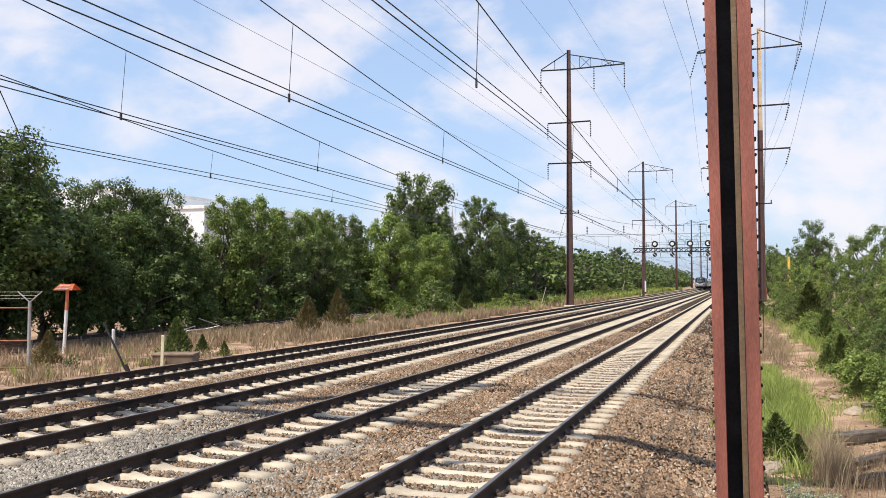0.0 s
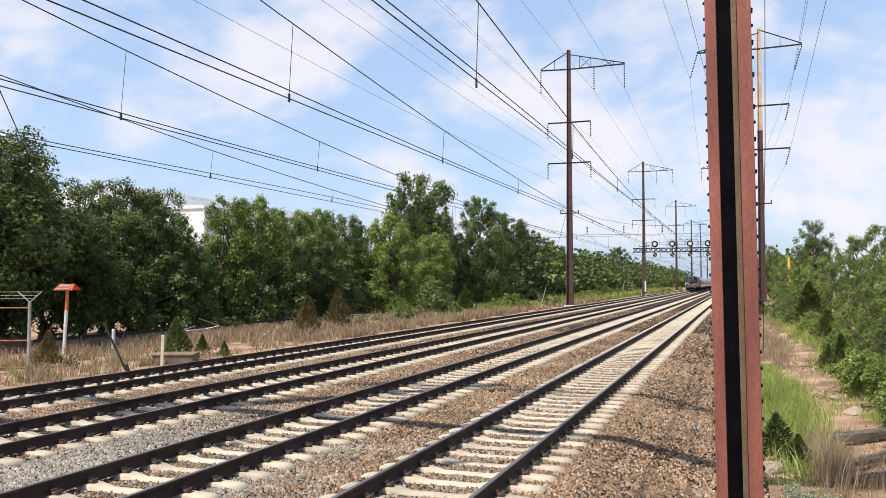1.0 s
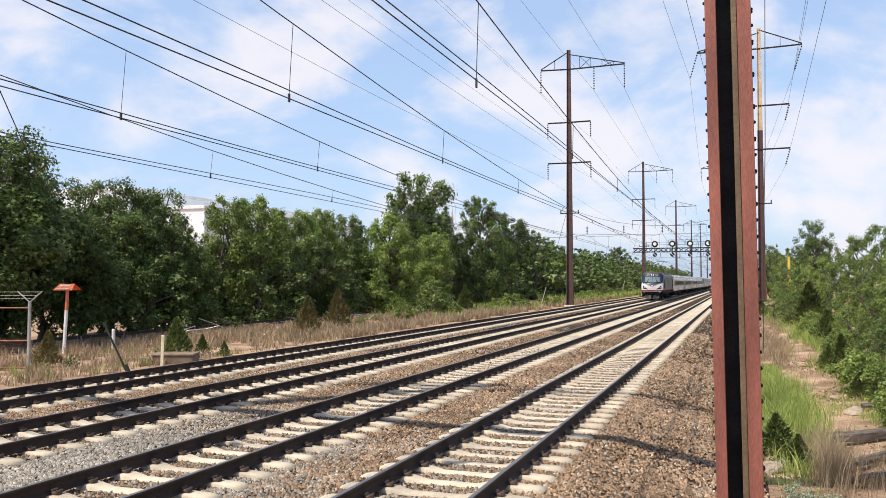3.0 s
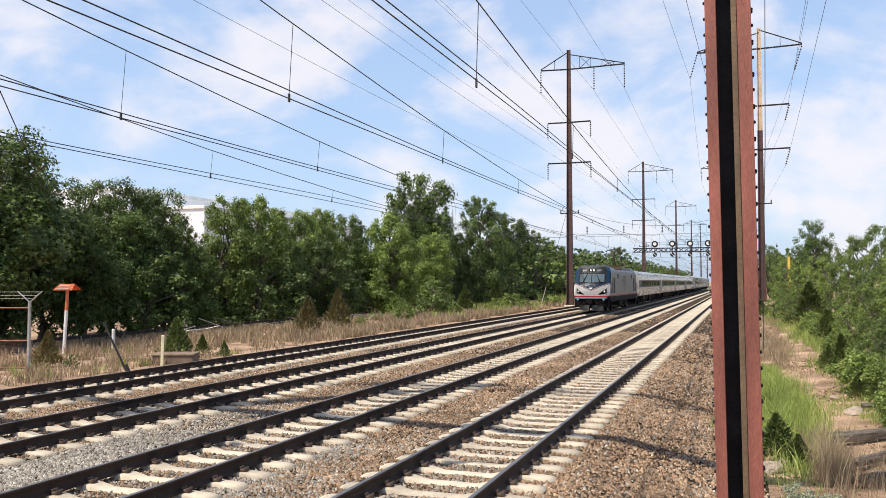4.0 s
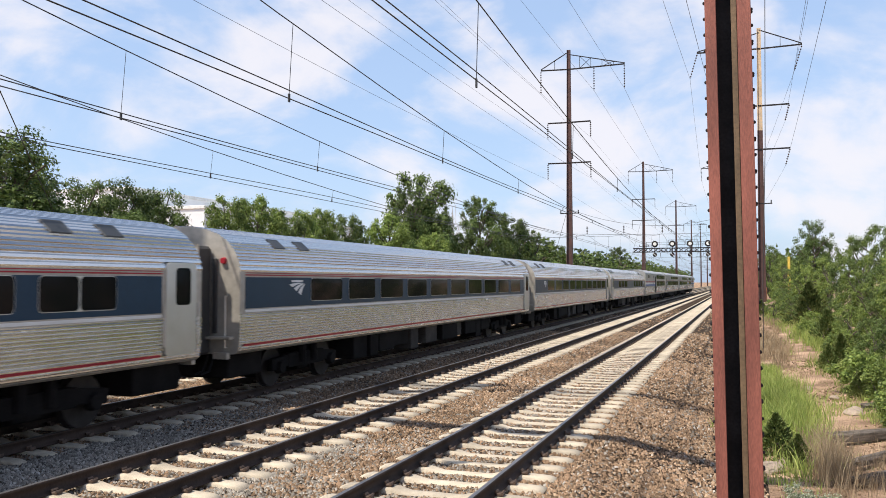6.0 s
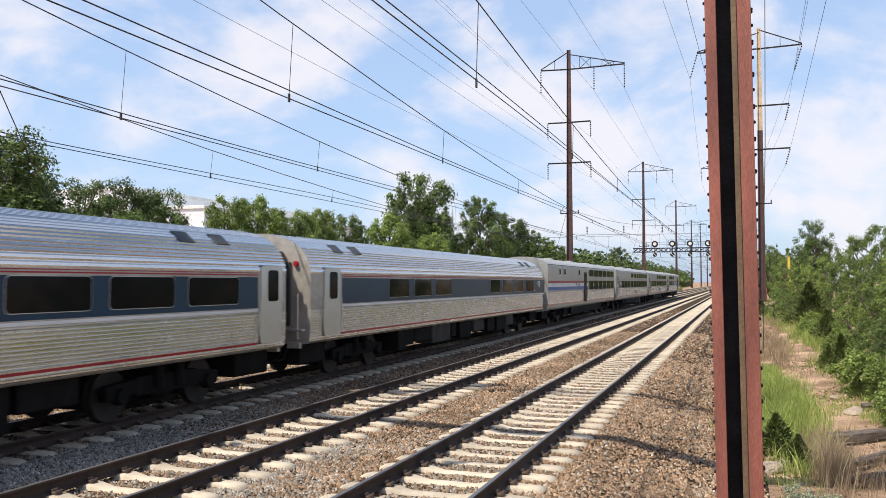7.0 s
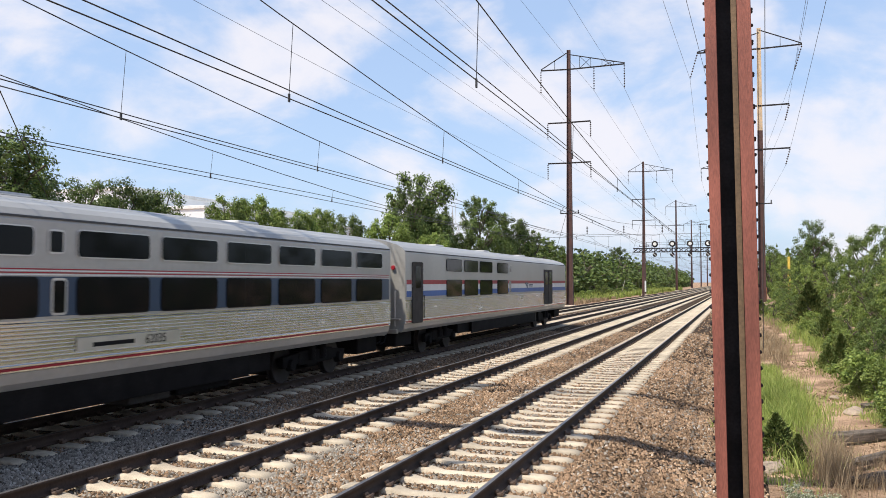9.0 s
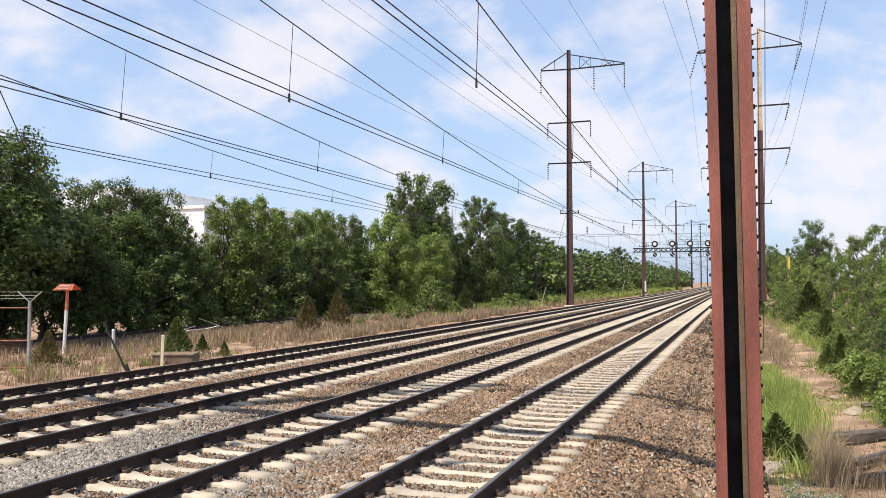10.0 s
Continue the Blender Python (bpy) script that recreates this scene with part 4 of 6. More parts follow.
def lettering(text, size, at, parent, material, flip=1):
    cu = bpy.data.curves.new("lettering", "FONT")
    cu.body, cu.size, cu.extrude, cu.align_x = text, size, 0.003, "CENTER"
    tmp = bpy.data.objects.new("lettering", cu)
    me = bpy.data.meshes.new_from_object(tmp)
    bpy.data.objects.remove(tmp); bpy.data.curves.remove(cu)
    me.materials.clear(); me.materials.append(material)
    ob = new("lettering", me); ob.parent = parent
    ob.matrix_basis = Matrix.Translation(at) @ Matrix.Rotation(radians(90 * flip), 4, "Z") @ Matrix.Rotation(radians(90), 4, "X")
    return ob


def swoosh(bm, x, y, z, w, s, mat=0):
    """Three bands that fan out from the rear upper corner to a slanting cut; y grows to the rear."""
    tip = Vector((y + w, z + 0.02 * w))
    p0, p1 = Vector((y, z - 0.02 * w)), Vector((y + 0.74 * w, z - 0.36 * w))

    def curve(t, lift):
        end = p0.lerp(p1, t)
        mid = Vector((y + (0.42 + 0.45 * t) * w, z + (0.06 - 0.13 * t) * w + lift))
        start = tip + Vector((-0.10 * w * (1 - t), -0.05 * w * t))
        return [start * (1 - u) ** 2 + mid * 2 * u * (1 - u) + end * u * u for u in (i / 8 for i in range(9))]
    for k in range(3):
        up, lo = curve(k * 0.37, 0.0), curve(k * 0.37 + 0.26, 0.0)
        a = [bm.verts.new((x, q.x, q.y)) for q in up]
        b = [bm.verts.new((x, q.x, q.y)) for q in lo]
        for i in range(8):
            q = (a[i], a[i + 1], b[i + 1], b[i])
            f = bm.faces.new(q if s > 0 else q[::-1]); f.material_index = mat


def section_body(bm, prof, y0, y1, ends=True, end_mat=1):
    """Sweep a half profile (x, z, material) mirrored across, from y0 to y1."""
    full = [(x, z, m) for x, z, m in prof] + [(-x, z, m) for x, z, m in reversed(prof) if x > 1e-6]
    n = len(full)
    A = [bm.verts.new((x, y0, z)) for x, z, _ in full]
    B = [bm.verts.new((x, y1, z)) for x, z, _ in full]
    for i in range(n):
        j = (i + 1) % n
        f = bm.faces.new((A[i], A[j], B[j], B[i]))
        m0, m1 = full[i][2], full[j][2]
        f.material_index = m0 if i < len(prof) - 1 else m1
    if ends:
        bm.faces.new(A[::-1]).material_index = end_mat
        bm.faces.new(B).material_index = end_mat


def flutes(pts, pitch, depth):
    """Walk along a profile and raise a rib on every other step."""
    out = []
    for (xa, za), (xb, zb) in zip(pts, pts[1:]):
        L = math.hypot(xb - xa, zb - za)
        n = max(1, round(L / pitch))
        nx, nz = (zb - za) / L, -(xb - xa) / L
        for i in range(n):
            for u, d in ((0.0, 0), (0.25, depth), (0.65, depth), (0.9, 0)):
                f = (i + u) / n
                out.append((xa + (xb - xa) * f + nx * d, za + (zb - za) * f + nz * d))
    out.append(pts[-1])
    return out


def truck(parent, y, wheel_r=0.46, base=2.6, heavy=False):
    tr = new("truck"); tr.parent = parent; tr.location = (0, y, 0)
    tr.empty_display_size = 0.2
    for s in (-1, 1):
        bm = bmesh.new()
        x = s * 1.02
        bar(bm, (x, -base / 2 - 0.35, 0.52), (x, -base / 2 + 0.5, 0.60), 0.14, 0.26)
        bar(bm, (x, -base / 2 + 0.4, 0.58), (x, base / 2 - 0.4, 0.58), 0.16, 0.34)
        bar(bm, (x, base / 2 - 0.5, 0.60), (x, base / 2 + 0.35, 0.52), 0.14, 0.26)
        for yy in (-base / 2, base / 2):
            bmesh.ops.create_cone(bm, cap_ends=True, segments=12, radius1=0.17, radius2=0.14, depth=0.16, matrix=Matrix.Translation((s * 1.10, yy, wheel_r)) @ Matrix.Rotation(math.pi / 2, 4, "Y"))
        for yy in (-0.3, 0.3):
            tube(bm, [(s * 1.12, yy, 0.5), (s * 1.12, yy, 0.98)], 0.11, 8)
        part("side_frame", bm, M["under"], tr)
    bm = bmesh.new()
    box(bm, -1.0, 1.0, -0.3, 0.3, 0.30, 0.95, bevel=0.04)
    # long dark filler, added so no lit ballast shows through the truck
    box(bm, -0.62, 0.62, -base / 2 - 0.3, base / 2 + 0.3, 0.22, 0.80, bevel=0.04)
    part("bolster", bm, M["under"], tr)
    for yy in (-base / 2, base / 2):
        bm = bmesh.new()
        for s in (-1, 1):
            mm = Matrix.Translation((s * 0.78, yy, wheel_r)) @ Matrix.Rotation(math.pi / 2, 4, "Y")
            bmesh.ops.create_cone(bm, cap_ends=True, segments=24, radius1=wheel_r, radius2=wheel_r, depth=0.13, matrix=mm)
            mm = Matrix.Translation((s * 0.71, yy, wheel_r)) @ Matrix.Rotation(math.pi / 2, 4, "Y")
            bmesh.ops.create_cone(bm, cap_ends=True, segments=24, radius1=wheel_r + 0.025, radius2=wheel_r + 0.025, depth=0.03, matrix=mm)
        tube(bm, [(-0.8, yy, wheel_r), (0.8, yy, wheel_r)], 0.09, 8)
        part("wheelset", bm, M["wheel"], tr)
    return tr


def window(parent, x, y0, y1, z0, z1, frame_mat, r=0.09, rim=0.03, split=False):
    s = 1 if x > 0 else -1
    bm = bmesh.new()
    panel(bm, x, y0 - rim, y1 + rim, z0 - rim, z1 + rim, 0.012, r + rim)
    w = part("window", bm, frame_mat, parent)
    bm = bmesh.new()
    if split:
        m = (y0 + y1) / 2
        panel(bm, x + s * 0.012, y0, m - 0.02, z0, z1, 0.006, r)
        panel(bm, x + s * 0.012, m + 0.02, y1, z0, z1, 0.006, r)
    else:
        panel(bm, x + s * 0.012, y0, y1, z0, z1, 0.006, r)
    part("pane", bm, M["glass"], w)
    return w


def stripe(parent, y0, y1, z0, z1, mat, x=1.525, t=0.005, name="stripe", sides=(-1, 1)):
    for s in sides:
        bm = bmesh.new()
        panel(bm, s * x, y0, y1, z0, z1, t)
        part(name, bm, mat, parent)


def end_gear(parent, y, d, W=1.5, top=3.5):
    """Buffed diaphragm, hoses and coupler at a car end; d = -1 at the front."""
    bm = bmesh.new()
    ya, yb = sorted((y, y + d * 0.52))
    box(bm, -0.82, 0.82, ya, yb, 0.95, 3.26, bevel=0.06)
    part("diaphragm", bm, M["gangway"], parent, "dark grey diaphragm")
    bm = bmesh.new()
    yf = y + d * 0.53
    for pa, pb in (((-0.82, yf, 0.93), (-0.82, yf, 3.28)), ((0.82, yf, 0.93), (0.82, yf, 3.28)), ((-0.85, yf, 3.26), (0.85, yf, 3.26))):
        bar(bm, pa, pb, 0.06, 0.06)
    part("gangway_frame", bm, M["end_steel"], parent, "pale steel gangway frame")
    bm = bmesh.new()
    box(bm, -0.3, 0.3, *sorted((y + d * 0.522, y + d * 0.55)), 1.0, 2.8, bevel=0.02)
    part("end_door", bm, M["gum"], parent, "dark end door")
    for sx in (-1, 1):
        bm = bmesh.new()
        box(bm, min(sx * 0.75, sx * 1.4), max(sx * 0.75, sx * 1.4), *sorted((y + d * 0.02, y + d * 0.2)), 1.28, 1.34, bevel=0.01)
        box(bm, min(sx * 0.95, sx * 1.3), max(sx * 0.95, sx * 1.3), *sorted((y + d * 0.02, y + d * 0.14)), 0.86, 1.0, bevel=0.01)
        part("end_step", bm, M["end_steel"], parent)
    bm = bmesh.new()
    bar(bm, (0, y - d * 0.4, 0.85), (0, y + d * 0.55, 0.85), 0.22, 0.2)
    box(bm, -0.16, 0.16, *sorted((y + d * 0.42, y + d * 0.62)), 0.7, 1.02, bevel=0.03)
    part("coupler", bm, M["under"], parent)
    # dark box added to fill the bright gap under the car end
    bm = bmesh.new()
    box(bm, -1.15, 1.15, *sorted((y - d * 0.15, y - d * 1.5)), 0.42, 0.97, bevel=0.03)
    part("end_light_block", bm, M["under"], parent)
    for x in (-0.9, -0.75, 0.75, 0.9):
        bm = bmesh.new()
        tube(bm, [(x, y, 0.95), (x, y + d * 0.2, 0.6), (x * 0.95, y + d * 0.42, 0.55)], 0.025, 6)
        part("hose", bm, M["gum"], parent)
    for sx in (-1, 1):
        bm = bmesh.new()
        bmesh.ops.create_cone(bm, cap_ends=True, segments=12, radius1=0.08, radius2=0.06, depth=0.08, matrix=Matrix.Translation((sx * 1.12, y + d * 0.03, 2.95)) @ Matrix.Rotation(math.pi / 2, 4, "X"))
        part("marker_lamp", bm, M["red"], parent, "red marker lamp")
        bm = bmesh.new()
        box(bm, min(sx * 0.86, sx * 0.98), max(sx * 0.86, sx * 0.98), *sorted((y + d * 0.002, y + d * 0.06)), 1.4, 3.0, bevel=0.015)
        part("end_post", bm, M["gangway"], parent, "dark grimy end post")
    for x in (-1.2, 1.2):
        bm = bmesh.new()
        tube(bm, [(x, y, 1.1), (x, y + d * 0.06, 1.1), (x, y + d * 0.06, 2.2), (x, y, 2.2)], 0.018, 6)
        part("grab_rail", bm, M["steel"], parent)


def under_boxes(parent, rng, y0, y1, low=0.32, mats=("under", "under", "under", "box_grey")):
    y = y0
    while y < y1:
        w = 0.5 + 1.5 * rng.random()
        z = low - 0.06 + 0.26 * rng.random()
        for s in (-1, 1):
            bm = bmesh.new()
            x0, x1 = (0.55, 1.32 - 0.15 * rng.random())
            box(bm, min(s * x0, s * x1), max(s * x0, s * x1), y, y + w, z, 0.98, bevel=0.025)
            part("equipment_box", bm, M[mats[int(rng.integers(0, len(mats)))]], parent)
        y += w + 0.06 + (0.9 if rng.random() > 0.75 else 0.15) * rng.random()


CAR = 25.95           # body length; the pitch of the cars is 27.15


def fluted_coach(name, label, wins, seed, logo_y=2.9, doors=(24.85,), band=(0.2, 24.75), split=True):
    """Round-sided stainless coach with ribbed skin, blue window band and thin red stripes."""
    rng = np.random.default_rng(seed)
    c = thing(name, label=label, category="train car", group="cars of the passing train")
    lower = flutes([(1.475, 1.02), (1.50, 1.22), (1.52, 1.81)], 0.064, 0.02)
    upper = flutes([(1.52, 2.72), (1.47, 2.95), (1.36, 3.17), (1.18, 3.37), (0.95, 3.52), (0.62, 3.63), (0.30, 3.685), (0.0, 3.70)], 0.095, 0.022)
    prof = [(0.0, 0.96, 1), (1.38, 0.96, 1), (1.46, 1.0, 1)] + [(x, z, 0) for x, z in lower] + [(1.52, 1.82, 1), (1.52, 2.70, 1)] + [(x, z, 0) for x, z in upper[:-1]] + [(0.0, 3.70, 0)]
    bm = bmesh.new()
    section_body(bm, prof, 0.0, CAR)
    part("body", bm, [M["fluted"], M["end_steel"]], c)
    b0, b1 = band
    stripe(c, b0, b1, 1.925, 2.60, M["navy"], name="window_band")
    stripe(c, b0, b1, 1.845, 1.90, M["white"])
    stripe(c, b0, b1, 2.635, 2.66, M["red"])
    stripe(c, b0, b1, 2.685, 2.70, M["red"])
    stripe(c, b0, b1, 1.12, 1.165, M["red"], x=1.512)
    for y0, y1 in wins:
        for s in (-1, 1):
            window(c, s * 1.53, y0, y1, 2.035, 2.585, M["steel"], 0.08, 0.012, split=split)
    for y in doors:
        for s in (-1, 1):
            bm = bmesh.new()
            panel(bm, s * 1.525, y, y + 0.9, 1.12, 2.86, 0.024, 0.10)
            dr = part("door", bm, M["steel"], c, "bare steel door")
            bm = bmesh.new()
            panel(bm, s * 1.549, y + 0.28, y + 0.72, 2.06, 2.76, 0.006, 0.08)
            part("pane", bm, M["glass"], dr)
            for yy in (y - 0.06, y + 0.96):
                bm = bmesh.new()
                tube(bm, [(s * 1.56, yy, 1.3), (s * 1.56, yy, 2.1)], 0.014, 5)
                part("handrail", bm, M["steel"], c)
    for y in (2.0, 3.2, CAR - 3.4, CAR - 2.2):
        for s in (-1, 1):
            bm = bmesh.new()
            box(bm, -0.17, 0.17, -0.24, 0.24, 0, 0.035, bevel=0.012)
            bm.transform(Matrix.Translation((s * 1.17, y, 3.37)) @ Matrix.Rotation(radians(s * 40), 4, "Y"))
            part("roof_vent", bm, M["grey_dark"], c)
    for s in (-1, 1):
        bm = bmesh.new()
        swoosh(bm, s * 1.534, logo_y - 0.35, 2.45, 0.75, s)
        panel(bm, s * 1.531, logo_y - 0.25, logo_y + 0.28, 2.49, 2.54, 0.003)
        part("emblem", bm, M["white"], c, "pale emblem of three swept bands")
    n0 = logo_y + 1.05 if logo_y < 5 else logo_y - 1.0
    for s in (-1, 1):
        bm = bmesh.new()
        panel(bm, s * 1.531, n0, n0 + 0.22, 2.04, 2.10, 0.003)
        part("number_bar", bm, M["white"], c)
    for yy, d in ((0.0, -1), (CAR, 1)):
        end_gear(c, yy, d)
    truck(c, 3.7); truck(c, CAR - 3.7)
    under_boxes(c, rng, 6.2, CAR - 6.2, 0.3)
    return c


def tall_car(name, label, uppers, lowers, seed, livery, doors, small=(), vents=(), logo_y=None, baggage=None, text=None):
    """Straight-sided sleeping car with two rows of windows over a ribbed lower side."""
    rng = np.random.default_rng(seed)
    c = thing(name, label=label, category="train car", group="cars of the passing train")
    lower = flutes([(1.50, 1.16), (1.525, 1.30), (1.53, 1.90)], 0.062, 0.018)
    roof = flutes([(0.85, 3.80), (0.45, 3.88), (0.0, 3.90)], 0.12, 0.01)
    prof = [(0.0, 0.90, 1), (1.40, 0.90, 1), (1.47, 1.0, 1)] + [(x, z, 0) for x, z in lower] + [(1.53, 1.92, 1), (1.53, 3.42, 1), (1.50, 3.50, 1), (1.40, 3.60, 1), (1.20, 3.70, 1)] + [(x, z, 1) for x, z in roof[:-1]] + [(0.0, 3.90, 1)]
    bm = bmesh.new()
    section_body(bm, prof, 0.0, CAR)
    part("body", bm, [M["fluted"], M["tall_side"]], c)
    for s in (-1, 1):
        bm = bmesh.new()
        bar(bm, (s * 1.515, 0.05, 3.475), (s * 1.515, CAR - 0.05, 3.475), 0.035, 0.03)
        part("roof_gutter", bm, M["grey_dark"], c)
    a, b = 0.12, CAR - 0.12
    spans = []
    y = a
    for d0, d1 in sorted([(d, d + 0.95) for d in doors] + ([baggage] if baggage else [])):
        if d0 - 0.05 > y:
            spans.append((y, d0 - 0.05))
        y = d1 + 0.05
    if y < b:
        spans.append((y, b))
    for y0, y1 in spans:
        if livery == "blue":
            if y1 - y0 > 3:
                stripe(c, y0, y1, 1.97, 2.58, M["slate"], x=1.531, name="window_band")
                for z, m in ((2.60, "white"), (2.63, "red"), (2.66, "white"), (2.685, "red")):
                    stripe(c, y0, y1, z, z + 0.018, M[m], x=1.531)
        else:
            stripe(c, y0, y1, 2.42, 2.56, M["red"], x=1.531)
            stripe(c, y0, y1, 2.205, 2.415, M["white"], x=1.531)
            stripe(c, y0, y1, 2.015, 2.20, M["blue"], x=1.531)
        stripe(c, y0, y1, 1.20, 1.235, M["red"], x=1.522)
    for row, z0, z1 in ((uppers, 2.90, 3.32), (lowers, 1.98, 2.56)):
        for y0, y1 in row:
            for s in (-1, 1):
                window(c, s * 1.537, y0, y1, z0, z1, M["gum"] if livery != "blue" or z0 < 2.5 else M["steel"], 0.07, 0.02)
    for y in small:
        for s in (-1, 1):
            window(c, s * 1.537, y, y + 0.5, 2.93, 3.27, M["steel"], 0.06, 0.09)
    for y in vents:
        for s in (-1, 1):
            for z0, z1 in ((2.94, 3.28), (2.02, 2.54)):
                bm = bmesh.new()
                panel(bm, s * 1.537, y, y + 0.34, z0, z1, 0.012)
                v = part("side_vent", bm, M["steel"], c)
                n = int((z1 - z0) / 0.05)
                for i in range(n):
                    bm = bmesh.new()
                    panel(bm, s * 1.549, y + 0.04, y + 0.30, z0 + 0.02 + i * 0.05, z0 + 0.045 + i * 0.05, 0.012)
                    part("slat", bm, M["grey_dark"], v)
    for y in doors:
        for s in (-1, 1):
            bm = bmesh.new()
            panel(bm, s * 1.532, y, y + 0.95, 1.15, 3.15, 0.026, 0.09)
            dr = part("door", bm, M["box_grey"] if livery != "blue" else M["steel"], c, "recessed grey end door")
            bm = bmesh.new()
            panel(bm, s * 1.558, y + 0.26, y + 0.72, 2.30, 3.02, 0.006, 0.08)
            part("pane", bm, M["glass"], dr)
            for yy in (y - 0.07, y + 1.02):
                bm = bmesh.new()
                tube(bm, [(s * 1.57, yy, 1.3), (s * 1.57, yy, 2.05)], 0.016, 5)
                part("handrail", bm, M["gum"], c)
    if baggage:
        for s in (-1, 1):
            bm = bmesh.new()
            panel(bm, s * 1.532, baggage[0], baggage[1], 1.28, 3.16, 0.026, 0.05)
            dr = part("baggage_door", bm, M["box_grey"], c, "wide grey baggage door in two leaves")
            m = (baggage[0] + baggage[1]) / 2
            for y in (baggage[0] + 0.22, m + 0.2):
                bm = bmesh.new()
                panel(bm, s * 1.558, y, y + 0.58, 2.35, 3.05, 0.006, 0.08)
                part("pane", bm, M["glass"], dr)
            bm = bmesh.new()
            panel(bm, s * 1.558, m - 0.02, m + 0.02, 1.3, 3.14, 0.008)
            part("leaf_joint", bm, M["gum"], dr)
    if logo_y:
        bm = bmesh.new()
        for s in (-1, 1):
            swoosh(bm, s * 1.542, logo_y, 2.44, 0.8, s)
            panel(bm, s * 1.541, logo_y + 0.95, logo_y + 1.75, 2.31, 2.38, 0.003)
            panel(bm, s * 1.541, logo_y + 0.95, logo_y + 1.65, 2.23, 2.26, 0.003)
        part("emblem", bm, M["white"] if livery == "blue" else M["slate"], c, "emblem of three swept bands")
    if livery == "blue":
        for s in (-1, 1):
            window(c, s * 1.537, 12.62, 12.88, 2.96, 3.28, M["steel"], 0.03, 0.03)
            window(c, s * 1.537, 12.70, 12.94, 2.02, 2.52, M["steel"], 0.03, 0.04)
    if text:
        for s in (-1, 1):
            bm = bmesh.new()
            panel(bm, s * 1.549, text[1] - 1.3, text[1] + 1.3, 1.38, 1.60, 0.004)
            plate = part("name_plate", bm, M["steel"], c, "plain steel name plate")
            lettering(text[0], 0.23, (s * 1.5545, text[1] + 0.62 * s, 1.41), plate, M["gum"], s)
            bm = bmesh.new()
            panel(bm, s * 1.553, *sorted((text[1] + 0.05 * s, text[1] - 0.95 * s)), 1.44, 1.51, 0.002)
            part("lettering_bar", bm, M["gum"], plate)
    for y in (6.0, 12.5, 19.5):
        bm = bmesh.new()
        box(bm, -0.4, 0.4, y, y + 0.9, 3.86, 3.96, bevel=0.04)
        part("roof_hatch", bm, M["steel"], c)
    for yy, d in ((0.0, -1), (CAR, 1)):
        end_gear(c, yy, d)
    truck(c, 4.6); truck(c, CAR - 3.9)
    bm = bmesh.new()
    for s in (-1, 1):
        box(bm, min(s * 1.36, s * 1.40), max(s * 1.36, s * 1.40), 7.4, CAR - 7.5, 0.45, 0.93, bevel=0.01)
    part("side_skirt", bm, M["under"], c)
    under_boxes(c, rng, 6.0, CAR - 6.2, 0.34, ("under", "box_grey"))
    return c


